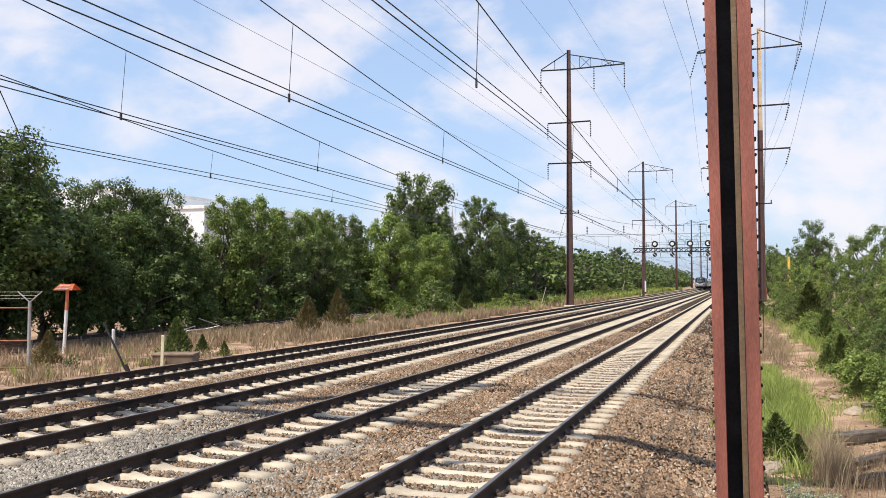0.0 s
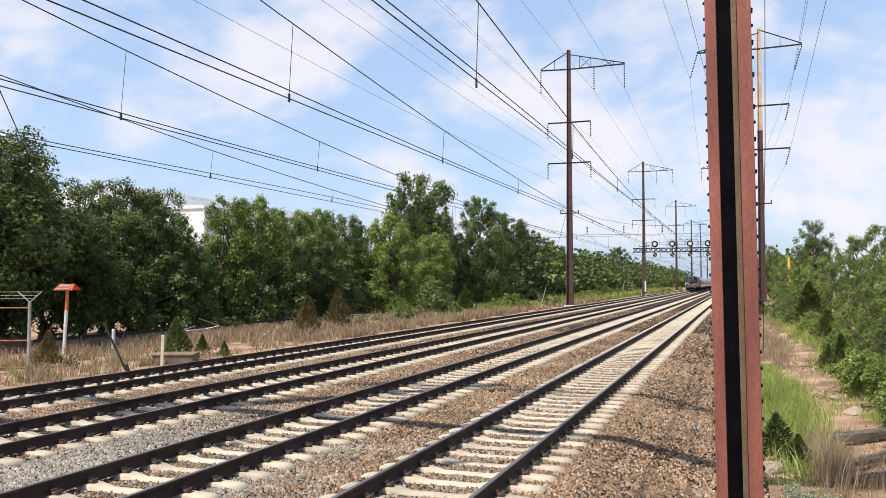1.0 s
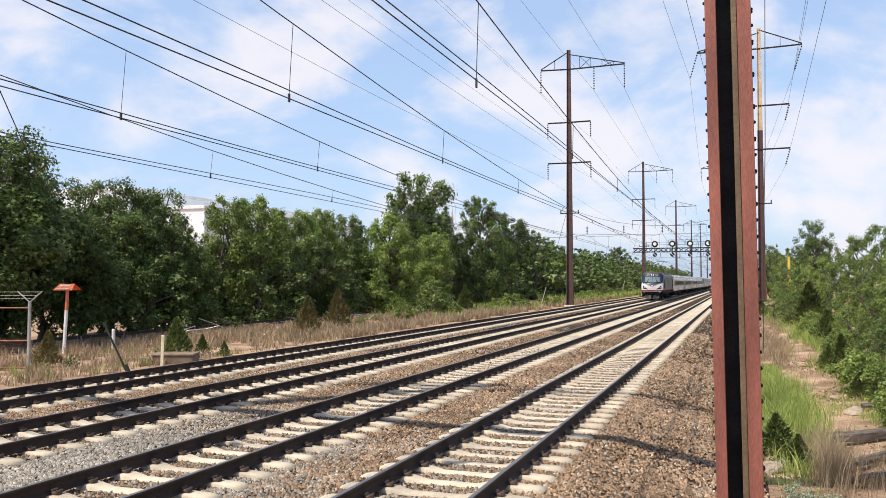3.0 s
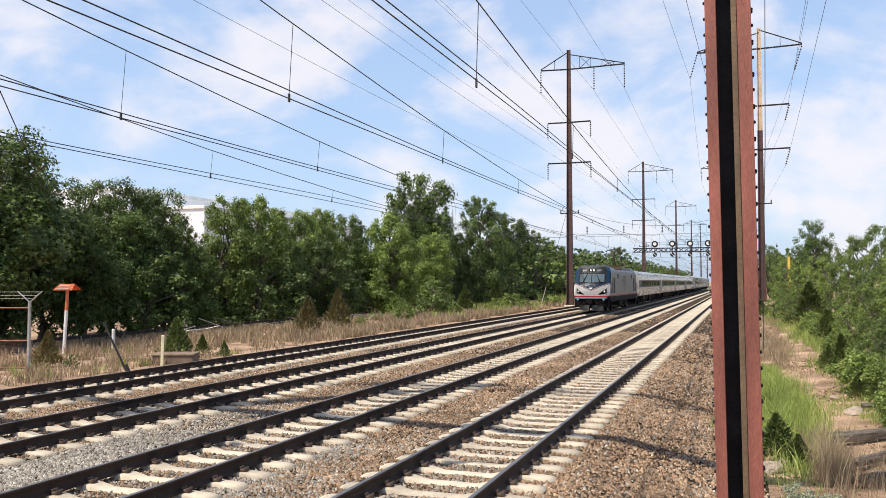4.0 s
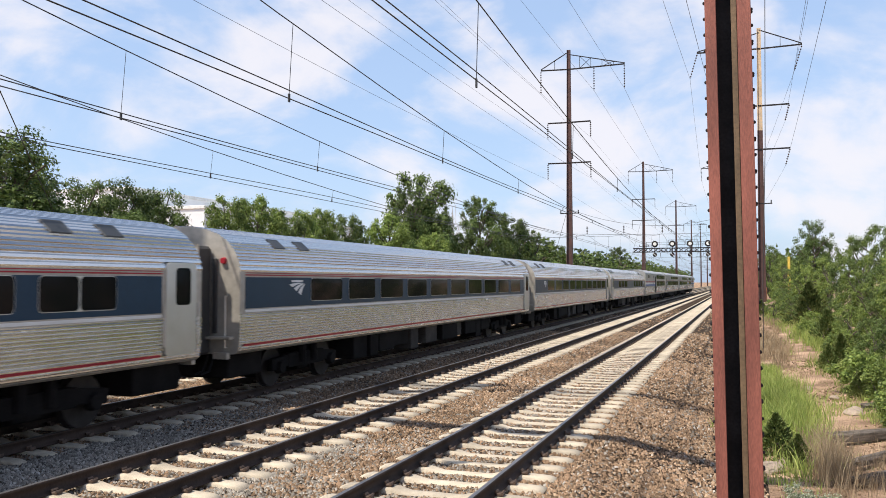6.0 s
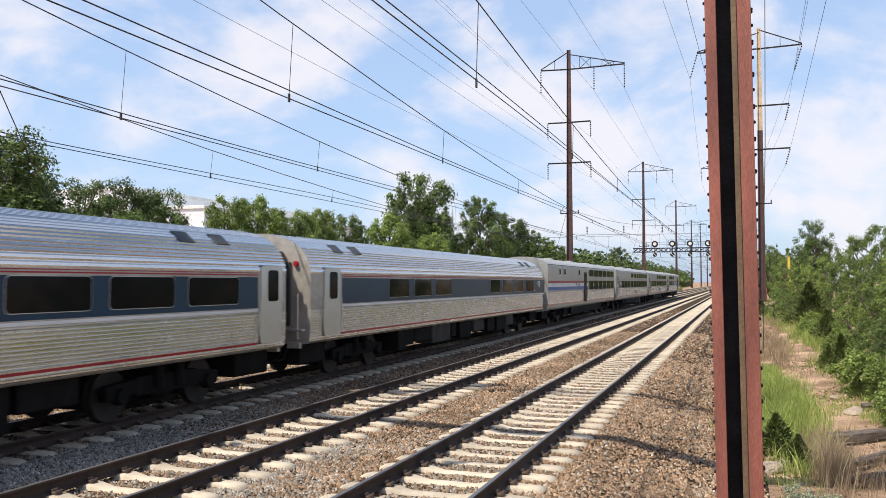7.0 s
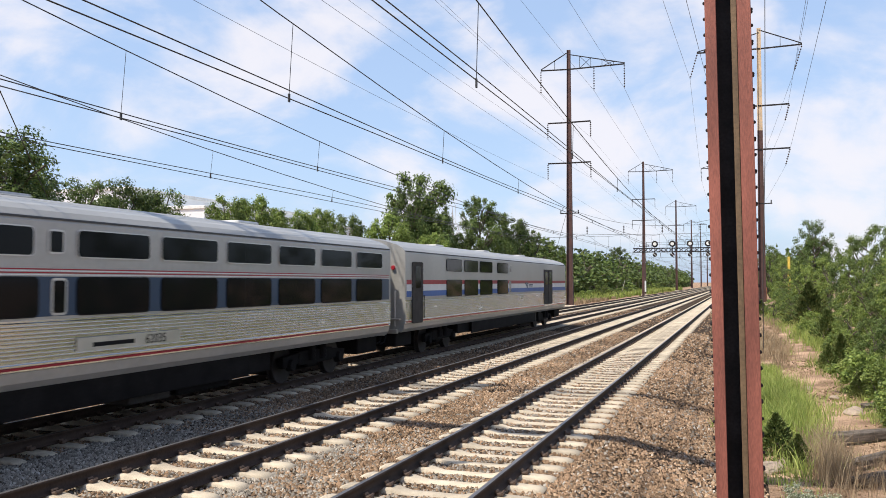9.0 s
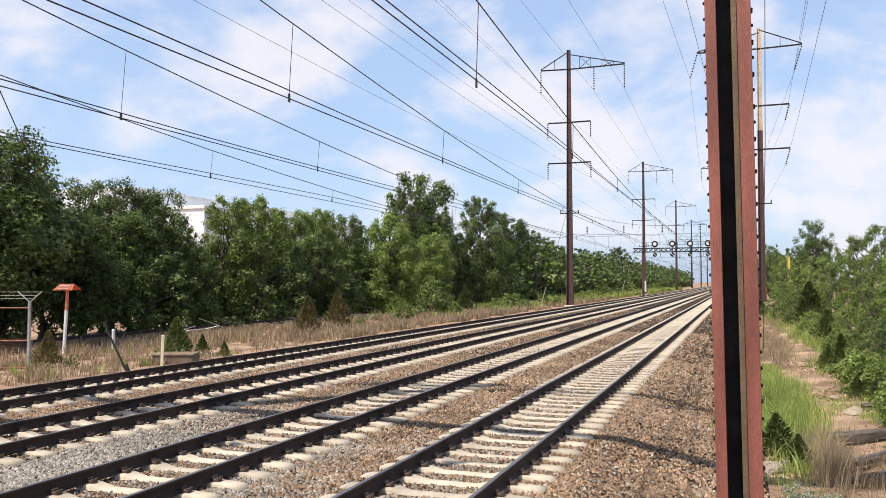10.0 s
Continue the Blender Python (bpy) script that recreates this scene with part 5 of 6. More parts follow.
def locomotive():
    L = 19.8
    c = thing("locomotive", label="silver and blue electric locomotive with a sloped white nose", category="locomotive")

    def between(z, pts):
        if z <= pts[0][0]:
            return pts[0][1]
        for (a, ya), (b, yb) in zip(pts, pts[1:]):
            if z <= b:
                return ya + (yb - ya) * (z - a) / (b - a)
        return pts[-1][1]

    def base(z):
        return between(z, [(0.95, 0.10), (1.33, 0.02), (1.74, 0.05), (2.10, 0.15), (2.40, 0.31), (3.14, 0.68), (3.45, 0.82), (3.70, 0.95), (3.80, 1.05), (3.87, 1.30)])

    def width(z):
        return between(z, [(0.95, 1.47), (1.4, 1.49), (3.29, 1.49), (3.40, 1.46), (3.47, 1.41), (3.55, 1.34), (3.70, 1.22), (3.80, 1.08), (3.87, 0.86)])

    def front(x, z):
        return base(z) + 0.50 * (abs(x) / 1.49) ** 3.0

    def tail(z):
        """The rear end slopes more and reaches further at its foot."""
        return L + 0.45 * max(0.0, min(1.0, (3.6 - z) / 2.2))

    zs = [0.95, 1.1, 1.29, 1.40, 1.7, 1.95, 2.25, 2.55, 2.85, 3.12, 3.29, 3.40, 3.47, 3.55]
    cols = [-1, -0.985, -0.95, -0.9, -0.8, -0.6, -0.4, -0.2, 0, 0.2, 0.4, 0.6, 0.8, 0.9, 0.95, 0.985, 1]
    bm = bmesh.new()
    rings = []
    for z in zs:
        w = width(z)
        ring = [bm.verts.new((u * w, front(u * w, z), z)) for u in cols] + [bm.verts.new((u * w, tail(z) - front(u * w, z), z)) for u in reversed(cols)]
        rings.append(ring)
    n = len(rings[0])
    k = len(cols)
    for a, b, z in zip(rings, rings[1:], zs):
        for i in range(n):
            j = (i + 1) % n
            f = bm.faces.new((a[i], a[j], b[j], b[i]))
            side = i == k - 1 or i == n - 1
            f.material_index = 5 if z < 1.29 else 1 if z < 1.40 else 0 if z < 3.29 else 3
            if not side and z >= 1.40:
                f.material_index = 3 if z >= 2.25 else 4
            f.smooth = not side
    bm.faces.new(rings[-1]); bm.faces.new(rings[0][::-1])
    bm.faces.ensure_lookup_table()
    bmesh.ops.recalc_face_normals(bm, faces=bm.faces)
    part("body", bm, [M["silver"], M["red"], M["grey_dark"], M["navy"], M["nose_white"], M["sill"]], c)
    # raised dome over each cab, sloping down to the roof deck behind
    for rear in (False, True):
        bm = bmesh.new()
        rings = []
        for z in (3.552, 3.63, 3.70, 3.76, 3.81, 3.85, 3.87):
            w = width(z)
            back = 3.75 - 1.9 * (z - 3.55)
            ring = [(u * w, front(u * w, z), z) for u in cols] + [(u * w, back, z) for u in reversed(cols)]
            rings.append([bm.verts.new((x, tail(zz) - y if rear else y, zz)) for x, y, zz in ring])
        for a, b in zip(rings, rings[1:]):
            for i in range(n):
                f = bm.faces.new((a[i], a[(i + 1) % n], b[(i + 1) % n], b[i]))
                f.material_index = 1 if i == k - 1 or i == n - 1 else 0
                f.smooth = True
        bm.faces.new(rings[-1])
        bmesh.ops.recalc_face_normals(bm, faces=bm.faces)
        part("cab_dome", bm, [M["grey_dark"], M["navy"]], c, "dark grey cab roof dome with blue flanks")

    def skin(name, x0, x1, lo, hi, mat, rear=False, off=0.008, nx=16, nz=6, parent=None, label=""):
        b = bmesh.new()
        g = []
        for i in range(nx + 1):
            x = x0 + (x1 - x0) * i / nx
            row = []
            for j in range(nz + 1):
                z = lo(x) + (hi(x) - lo(x)) * j / nz
                xx = max(-width(z), min(width(z), x))
                y = front(xx, z) - off
                row.append(b.verts.new((xx, tail(z) - y if rear else y, z)))
            g.append(row)
        for i in range(nx):
            for j in range(nz):
                b.faces.new((g[i][j], g[i + 1][j], g[i + 1][j + 1], g[i][j + 1]))
        bmesh.ops.solidify(b, geom=b.faces[:], thickness=0.004)
        return part(name, b, mat, parent or c, label, smooth=False)

    def vee(x):
        return 1.74 + 0.42 * (abs(x) / 1.0) ** 0.9

    for rear in (False, True):
        skin("nose_panel", -1.44, 1.44, lambda x: 1.34, lambda x: vee(x), M["nose_white"], rear, label="white nose panel")
        skin("nose_stripe", -1.48, 1.48, lambda x: vee(x), lambda x: vee(x) + 0.05, M["red"], rear, 0.010)
        skin("nose_pinstripe", -1.48, 1.48, lambda x: vee(x) + 0.054, lambda x: vee(x) + 0.085, M["white"], rear, 0.010)
        skin("nose_band", -1.46, 1.46, lambda x: vee(x) + 0.09, lambda x: max(2.36, vee(x) + 0.12), M["slate"], rear)
        skin("windscreen_surround", -1.17, 1.17, lambda x: 2.33 + 0.10 * abs(x), lambda x: 3.30, M["grey_dark"], rear, 0.010, label="dark grey windscreen surround")
        skin("dome_front", -1.10, 1.10, lambda x: 3.304, lambda x: 3.72, M["grey_dark"], rear, 0.010)
        for s in (-1, 1):
            skin("windscreen", s * 0.035, s * 1.02, lambda x: 2.43 + 0.07 * abs(x), lambda x: 3.15, M["windscreen"], rear, 0.018, label="blue-grey windscreen with the sky's reflection in its colour")
            skin("screen_gasket", s * 0.01, s * 1.06, lambda x: 2.39 + 0.07 * abs(x), lambda x: 3.18, M["gum"], rear, 0.014)
            skin("grab_bar", s * 0.55, s * 1.05, lambda x: 2.33 + 0.07 * abs(x), lambda x: 2.365 + 0.07 * abs(x), M["gum"], rear, 0.05, nz=1)
            cl = skin("lamp_housing", s * 0.60, s * 1.24, lambda x: 1.42 + 0.13 * (abs(x) - 0.60) / 0.64, lambda x: 1.47 + 0.52 * (abs(x) - 0.60) / 0.64, M["gum"], rear, 0.016, label="dark slanted lamp cluster")
            x, z = s * 1.08, 1.70
            y = front(x, z) - 0.03
            b = bmesh.new()
            bmesh.ops.create_cone(b, cap_ends=True, segments=16, radius1=0.085, radius2=0.07, depth=0.05, matrix=Matrix.Translation((x, tail(z) - y if rear else y, z)) @ Matrix.Rotation(math.pi / 2, 4, "X"))
            part("headlight", b, M["lens"], cl, "clear unlit lamp lens")
            # wipers: an arm from the cowl and the blade it carries
            b = bmesh.new()
            p0 = (s * 0.78, front(0.78, 2.40) - 0.06, 2.40); p1 = (s * 0.52, front(0.52, 2.85) - 0.07, 2.85)
            q0 = (s * 0.66, front(0.66, 2.50) - 0.05, 2.50); q1 = (s * 0.40, front(0.40, 3.10) - 0.05, 3.10)
            if rear:
                p0, p1, q0, q1 = ((p[0], tail(p[2]) - p[1], p[2]) for p in (p0, p1, q0, q1))
            bar(b, p0, p1, 0.04, 0.03)
            bar(b, q0, q1, 0.045, 0.02)
            part("wiper", b, M["gum"], c)
            z = 3.46
            b = bmesh.new(); x = s * 0.13; y = front(x, z) - 0.02
            bmesh.ops.create_cone(b, cap_ends=True, segments=14, radius1=0.07, radius2=0.07, depth=0.06, matrix=Matrix.Translation((x, tail(z) - y if rear else y, z)) @ Matrix.Rotation(math.pi / 2, 4, "X"))
            part("headlight", b, M["lens"] if rear else M["headlight"], c, "bright roof headlamp")
            t = lettering("643", 0.24, (0, 0, 0), c, M["number_grey"])
            x = s * 0.60; y = front(s * 0.35, 3.37) - 0.03
            t.matrix_basis = Matrix.Translation((x, tail(3.37) - y if rear else y, 3.37)) @ Matrix.Rotation(math.pi if rear else 0, 4, "Z") @ Matrix.Rotation(radians(66), 4, "X")
        skin("lamp_window", -0.28, 0.28, lambda x: 3.36, lambda x: 3.56, M["gum"], rear, 0.014)
        b = bmesh.new()
        for q in range(3):
            x0 = -0.17 + 0.10 * q
            vs = [(x0, 2.02), (x0 + 0.10, 2.02), (x0 + 0.13 - 0.05 * q, 1.90 + 0.02 * abs(1 - q)), (x0 + 0.06 - 0.05 * q, 1.90 + 0.02 * abs(1 - q))]
            f = b.faces.new([b.verts.new((xx, (tail(zz) - front(xx, zz) + 0.018) if rear else front(xx, zz) - 0.018, zz)) for xx, zz in vs])
        part("nose_emblem", b, M["white"], c, "small white emblem of swept bands")
        # bumper beam, plough, coupler
        d = -1
        def ym(v):
            return tail(1.3) - v if rear else v
        b = bmesh.new()
        bar(b, (-1.36, ym(0.10), 1.28), (1.36, ym(0.10), 1.28), 0.36, 0.06)
        part("bumper_beam", b, M["red"], c, "red bumper beam")
        b = bmesh.new()
        bar(b, (-1.3, ym(-0.12), 1.19), (1.3, ym(-0.12), 1.19), 0.04, 0.05)
        bar(b, (-1.3, ym(-0.06), 1.13), (1.3, ym(-0.06), 1.13), 0.03, 0.03)
        for s in (-1, 1):
            bar(b, (s * 1.28, ym(-0.12), 1.17), (s * 1.28, ym(0.2), 1.17), 0.05, 0.04)
        part("grab_rail", b, M["steel"], c)
        for s in (-1, 1):
            b = bmesh.new()
            bmesh.ops.create_cone(b, cap_ends=True, segments=12, radius1=0.09, radius2=0.09, depth=0.12, matrix=Matrix.Translation((s * 1.05, ym(-0.10), 1.06)) @ Matrix.Rotation(math.pi / 2, 4, "X"))
            part("marker_lamp", b, M["marker"], c, "blue-tinted marker lamp")
            for q in range(3):
                b = bmesh.new()
                x = s * (0.55 + 0.17 * q)
                tube(b, [(x, ym(0.1), 1.05), (x + s * 0.05, ym(-0.18), 0.75), (x + s * 0.1, ym(-0.05), 0.5), (x + s * 0.25, ym(0.15), 0.7)], 0.028, 6)
                part("hose", b, M["gum"], c)
            b = bmesh.new()
            box(b, min(s * 1.02, s * 1.40), max(s * 1.02, s * 1.40), *sorted((ym(0.22), ym(0.9))), 0.40, 1.2, bevel=0.03)
            part("corner_step", b, M["under"], c)
            b = bmesh.new()
            tube(b, [(s * 0.3, ym(-0.1), 1.0), (s * 0.5, ym(-0.25), 0.72), (s * 0.85, ym(-0.22), 0.62), (s * 1.1, ym(-0.05), 0.85), (s * 1.2, ym(0.1), 1.08)], 0.032, 6)
            part("cable_loop", b, M["gum"], c)
            b = bmesh.new()
            vs = [(s * 0.12, ym(-0.22), 0.12), (s * 1.0, ym(0.12), 0.16), (s * 1.0, ym(0.2), 0.60), (s * 0.12, ym(-0.1), 0.60)]
            f = b.faces.new([b.verts.new(v) for v in vs])
            bmesh.ops.solidify(b, geom=[f], thickness=0.05)
            part("plough_blade", b, M["plough"], c, "scuffed grey plough blade")
        b = bmesh.new()
        bar(b, (0, ym(0.4), 0.85), (0, ym(-0.45), 0.85), 0.26, 0.24)
        box(b, -0.2, 0.2, *sorted((ym(-0.3), ym(-0.5))), 0.66, 1.04, bevel=0.04)
        part("coupler", b, M["under"], c)
        b = bmesh.new()
        box(b, -1.0, 1.0, *sorted((ym(0.25), ym(0.6))), 0.35, 0.95, bevel=0.03)
        part("pilot", b, M["under"], c)
    # sides
    for s in (-1, 1):
        x = s * 1.49
        for q in (0, 1):
            def m(a, b):
                return (a, b) if q == 0 else (L - b, L - a)
            y0, y1 = m(1.42, 1.86)
            window(c, x + s * 0.004, y0, y1, 2.50, 3.16, M["gum"], 0.05, 0.03)
            y0, y1 = m(1.28, 1.40)
            b = bmesh.new()
            panel(b, x + s * 0.004, y0, y1, 2.48, 3.18, 0.07)
            part("mirror", b, M["steel"], c, "folded steel mirror")
            y0, y1 = m(2.06, 3.0)
            b = bmesh.new()
            panel(b, x, y0, y1, 1.48, 3.2, 0.008, 0.04)
            dr = part("cab_door", b, M["silver"], c)
            for yy in (y0 - 0.08, y1 + 0.08):
                b = bmesh.new()
                bar(b, (x + s * 0.03, yy, 1.55), (x + s * 0.03, yy, 2.85), 0.07, 0.05, up=(0, 1, 0))
                part("handrail", b, M["grey_dark"], c)
            y0, y1 = (5.03, 5.66) if q == 0 else (14.81, 15.40)
            b = bmesh.new()
            panel(b, x, y0, y1, 2.78, 3.18, 0.012)
            g = part("side_grille", b, M["gum"], c, "dark ventilation grille")
            for i in range(7):
                b = bmesh.new()
                panel(b, x + s * 0.012, y0 + 0.03, y1 - 0.03, 2.80 + 0.053 * i, 2.825 + 0.053 * i, 0.01)
                part("slat", b, M["grey_dark"], g)
            # flag
            y0, y1 = m(1.38, 1.86)
            b = bmesh.new()
            for i in range(7):
                panel(b, x + s * 0.004, y0, y1, 2.12 + i * 0.045, 2.12 + i * 0.045 + 0.024, 0.004, mat=0)
            panel(b, x + s * 0.003, y0, y1, 2.11, 2.435, 0.003, mat=1)
            panel(b, x + s * 0.009, *((y0, y0 + 0.2) if s > 0 else (y1 - 0.2, y1)), 2.27, 2.435, 0.003, mat=2)
            part("flag_decal", b, [M["red"], M["white"], M["navy"]], c, "small red, white and blue flag decal")
            # blue cab shoulder and red flash carried round onto the side
            b = bmesh.new()
            ys = ((0.82, 2.46), (0.99, 2.48), (1.02, 2.75), (1.10, 3.05), (1.28, 3.288), (1.12, 3.288), (1.0, 3.0))
            vs = [b.verts.new((x + s * 0.005, yy if q == 0 else L - yy, zz)) for yy, zz in ys]
            f = b.faces.new(vs)
            bmesh.ops.solidify(b, geom=[f], thickness=0.004)
            part("cab_shoulder", b, M["navy"], c, "deep blue painted cab shoulder")
            b = bmesh.new()
            ys = ((0.74, 2.37), (0.92, 2.40), (0.94, 2.455), (0.75, 2.43))
            f = b.faces.new([b.verts.new((x + s * 0.006, yy if q == 0 else L - yy, zz)) for yy, zz in ys])
            bmesh.ops.solidify(b, geom=[f], thickness=0.004)
            part("side_flash", b, M["red"], c)
            yc = m(1.22, 1.22)[0]
            lettering("643", 0.52, (x + s * 0.008, yc, 1.58), c, M["navy"], s)
        b = bmesh.new()
        swoosh(b, x + s * 0.006, 7.86, 2.69, 3.15, s)
        part("emblem", b, M["navy"], c, "large dark blue emblem of three swept bands")
        b = bmesh.new()
        for q in range(6):
            panel(b, x + s * 0.004, 8.40 + 0.443 * q, 8.40 + 0.443 * q + 0.34, 2.84, 3.0, 0.004)
        part("word_bars", b, M["navy"], c, "row of dark bars above the emblem")
        b = bmesh.new()
        box(b, min(x, x - s * 0.1), max(x, x - s * 0.1), 1.2, L - 1.2, 0.82, 0.95, bevel=0.01)
        part("sill", b, M["under"], c)
        for y in (3.6, 6.4, 8.9, 11.0, 13.2, 15.9):
            b = bmesh.new()
            panel(b, x, y, y + 0.16, 1.12, 1.28, 0.01)
            part("step_hole", b, M["gum"], c)
    rng = np.random.default_rng(77)
    for y in (4.85, 14.9):
        truck(c, y, 0.56, 3.0)
    under_boxes(c, rng, 7.4, 12.3, 0.3, ("under", "under", "box_grey"))
    # full-length dark box, added to keep light from passing under the floor
    b = bmesh.new()
    box(b, -0.62, 0.62, 1.5, L - 1.0, 0.34, 0.97, bevel=0.03)
    part("underfloor_light_block", b, M["sill"], c, "near-black underfloor box that blocks light from beneath")
    # roof gear
    for y0, y1, z1, w, mt in ((4.2, 5.6, 3.86, 0.7, "panto"), (6.6, 7.9, 3.70, 0.8, "steel"), (8.8, 10.5, 3.74, 0.6, "grey_dark"), (14.2, 14.9, 3.80, 0.6, "panto")):
        b = bmesh.new()
        box(b, -w, w, y0, y1, 3.52, z1, bevel=0.05)
        part("roof_equipment", b, M[mt], c)
    for i in range(14):
        b = bmesh.new()
        x, y = (0.55 if i % 2 else -0.55), 4.0 + i * 0.82
        for q in range(4):
            tube(b, [(x, y, 3.55 + q * 0.09), (x, y, 3.61 + q * 0.09)], 0.085, 8, r1=0.05)
        part("roof_insulator", b, M["panto"], c)
    b = bmesh.new()
    for x in (-0.55, 0.55):
        tube(b, [(x, 4.0, 3.93), (x, 14.8, 3.93)], 0.022, 5)
    part("bus_bar", b, M["panto"], c)
    # raised pantograph
    p = new("pantograph"); p.parent = c; p.location = (0, 0.0, 0); p.empty_display_size = 0.2
    b = bmesh.new()
    for x in (-0.5, 0.5):
        bar(b, (x, 14.0, 4.05), (x, 15.6, 4.05), 0.07, 0.07)
    for y in (14.0, 15.6):
        bar(b, (-0.55, y, 4.05), (0.55, y, 4.05), 0.07, 0.07)
    part("base_frame", b, M["panto"], p)
    b = bmesh.new()
    tube(b, [(0, 14.9, 4.1), (0, 13.3, 5.0)], 0.075, 8, r1=0.055)
    part("lower_arm", b, M["panto"], p)
    b = bmesh.new()
    tube(b, [(-0.1, 13.3, 5.0), (-0.45, 14.6, 5.58)], 0.03, 6)
    tube(b, [(0.1, 13.3, 5.0), (0.45, 14.6, 5.58)], 0.03, 6)
    tube(b, [(0, 14.4, 4.15), (0, 13.15, 4.95)], 0.025, 6)
    part("upper_arm", b, M["panto"], p)
    b = bmesh.new()
    for y in (14.4, 14.8):
        tube(b, [(-0.95, y, 5.45), (-0.75, y, 5.6), (-0.5, y, 5.66), (0.5, y, 5.66), (0.75, y, 5.6), (0.95, y, 5.45)], 0.025, 6)
    for x in (-0.45, 0.45):
        tube(b, [(x, 14.4, 5.6), (x, 14.8, 5.6)], 0.02, 5)
    part("collector_head", b, M["dark"], p)
    return c


def split_windows(start, n, pitch=2.14, w=1.70):
    return [(start + i * pitch, start + i * pitch + w) for i in range(n)]


FRONT_5 = 17.2         # the nose's place at five seconds
SPEED = 51.2
FIRST_GAP = 21.3
PITCH = 27.15
vehicles = []


def build_train():
    vehicles.append((locomotive(), 0.55))
    at = [FIRST_GAP + PITCH * k + (0.5 if k == 0 else 0.85) for k in range(8)]
    coach_label = "round-sided ribbed stainless coach with a dark blue window band"
    vehicles.append((fluted_coach("coach", coach_label, [(2.8 + 2.12 * i, 4.46 + 2.12 * i) for i in range(10)], 1, logo_y=1.5), at[0] + 0.2))
    mid = fluted_coach("coach", coach_label, [(3.1 + 2.13 * i, 4.8 + 2.13 * i) for i in range(10)], 2, logo_y=2.4, split=False)
    vehicles.append((mid, at[1]))
    vehicles.append((copy_thing(mid, pose(0, 0, 0)), at[2]))
    cafe = fluted_coach("cafe_car", "ribbed stainless cafe car with few windows in a blue band", [(4.9, 6.5), (7.0, 8.55), (9.0, 10.7), (15.8, 17.3), (17.8, 19.5), (19.9, 21.5), (22.1, 23.7)], 3, logo_y=24.9, doors=(0.7,), band=(1.75, 26.3), split=False)
    vehicles.append((cafe, at[3]))
    ups = [(13.6 + 2.05 * i, 15.3 + 2.05 * i) for i in range(6)]
    diner = tall_car("dining_car", "silver dining car with red, white and blue stripes", ups, ups, 4, "stripes", (11.5,), small=(3.1, 4.5, 9.4), vents=(13.1,), logo_y=8.2, text=None)
    vehicles.append((diner, at[4]))
    both = [(13.2 + 2.07 * i, 14.92 + 2.07 * i) for i in range(6)]
    front_low = [(3.85, 5.52), (5.94, 7.6), (8.05, 9.72), (10.75, 12.4)]
    sl1 = tall_car("sleeping_car", "stainless sleeping car with two window rows and a blue band", [(10.55, 12.3)] + both, front_low + both, 5, "blue", (0.55,), logo_y=2.45, text=("62047", 14.5))
    vehicles.append((sl1, at[5]))
    sl2 = tall_car("sleeping_car", "stainless sleeping car with two window rows and a blue band", [(10.55, 12.3)] + both, front_low + both, 6, "blue", (0.55,), logo_y=2.45, text=("62035", 14.5))
    vehicles.append((sl2, at[6]))
    four = [(3.95, 5.7), (6.05, 7.78), (8.1, 9.87), (10.68, 12.45)]
    bag = tall_car("baggage_car", "striped silver baggage car at the train's end, doors shut", four, four, 7, "stripes", (0.57,), vents=(12.68,), logo_y=15.6, baggage=(19.96, 22.05))
    vehicles.append((bag, at[7]))


build_train()

# ---------- verge on the far side: fence, posts, box, warehouse ----------
M["galv"] = shader("weathered_galvanised_pipe", (0.42, 0.40, 0.37), 0.55, 0.4, 0.25, 3, 40, 0.1)
M["rust"] = shader("orange_rust", (0.28, 0.13, 0.07), 0.8, 0.2, 0.3, 4, 40, 0.2)
M["orange"] = shader("faded_orange_sign", (0.62, 0.17, 0.07), 0.5, 0, 0.15, 5, 40, 0.05)
M["cream"] = shader("cream_plastic", (0.78, 0.68, 0.45), 0.5, 0, 0.1, 3, 30, 0.03)
M["old_concrete"] = shader("stained_concrete", (0.22, 0.155, 0.105), 0.9, 0, 0.25, 3, 40, 0.3)
M["old_wood"] = shader("silvered_split_wood", (0.105, 0.08, 0.062), 0.9, 0, 0.5, 3, 30, 0.9, stretch=(8, 1, 8), second=(0.24, 0.20, 0.165), depth=0.03)
M["metal_wall"] = shader("white_metal_cladding", (0.78, 0.79, 0.80), 0.5, 0.1, 0.06, 0.3, 10, 0.03)


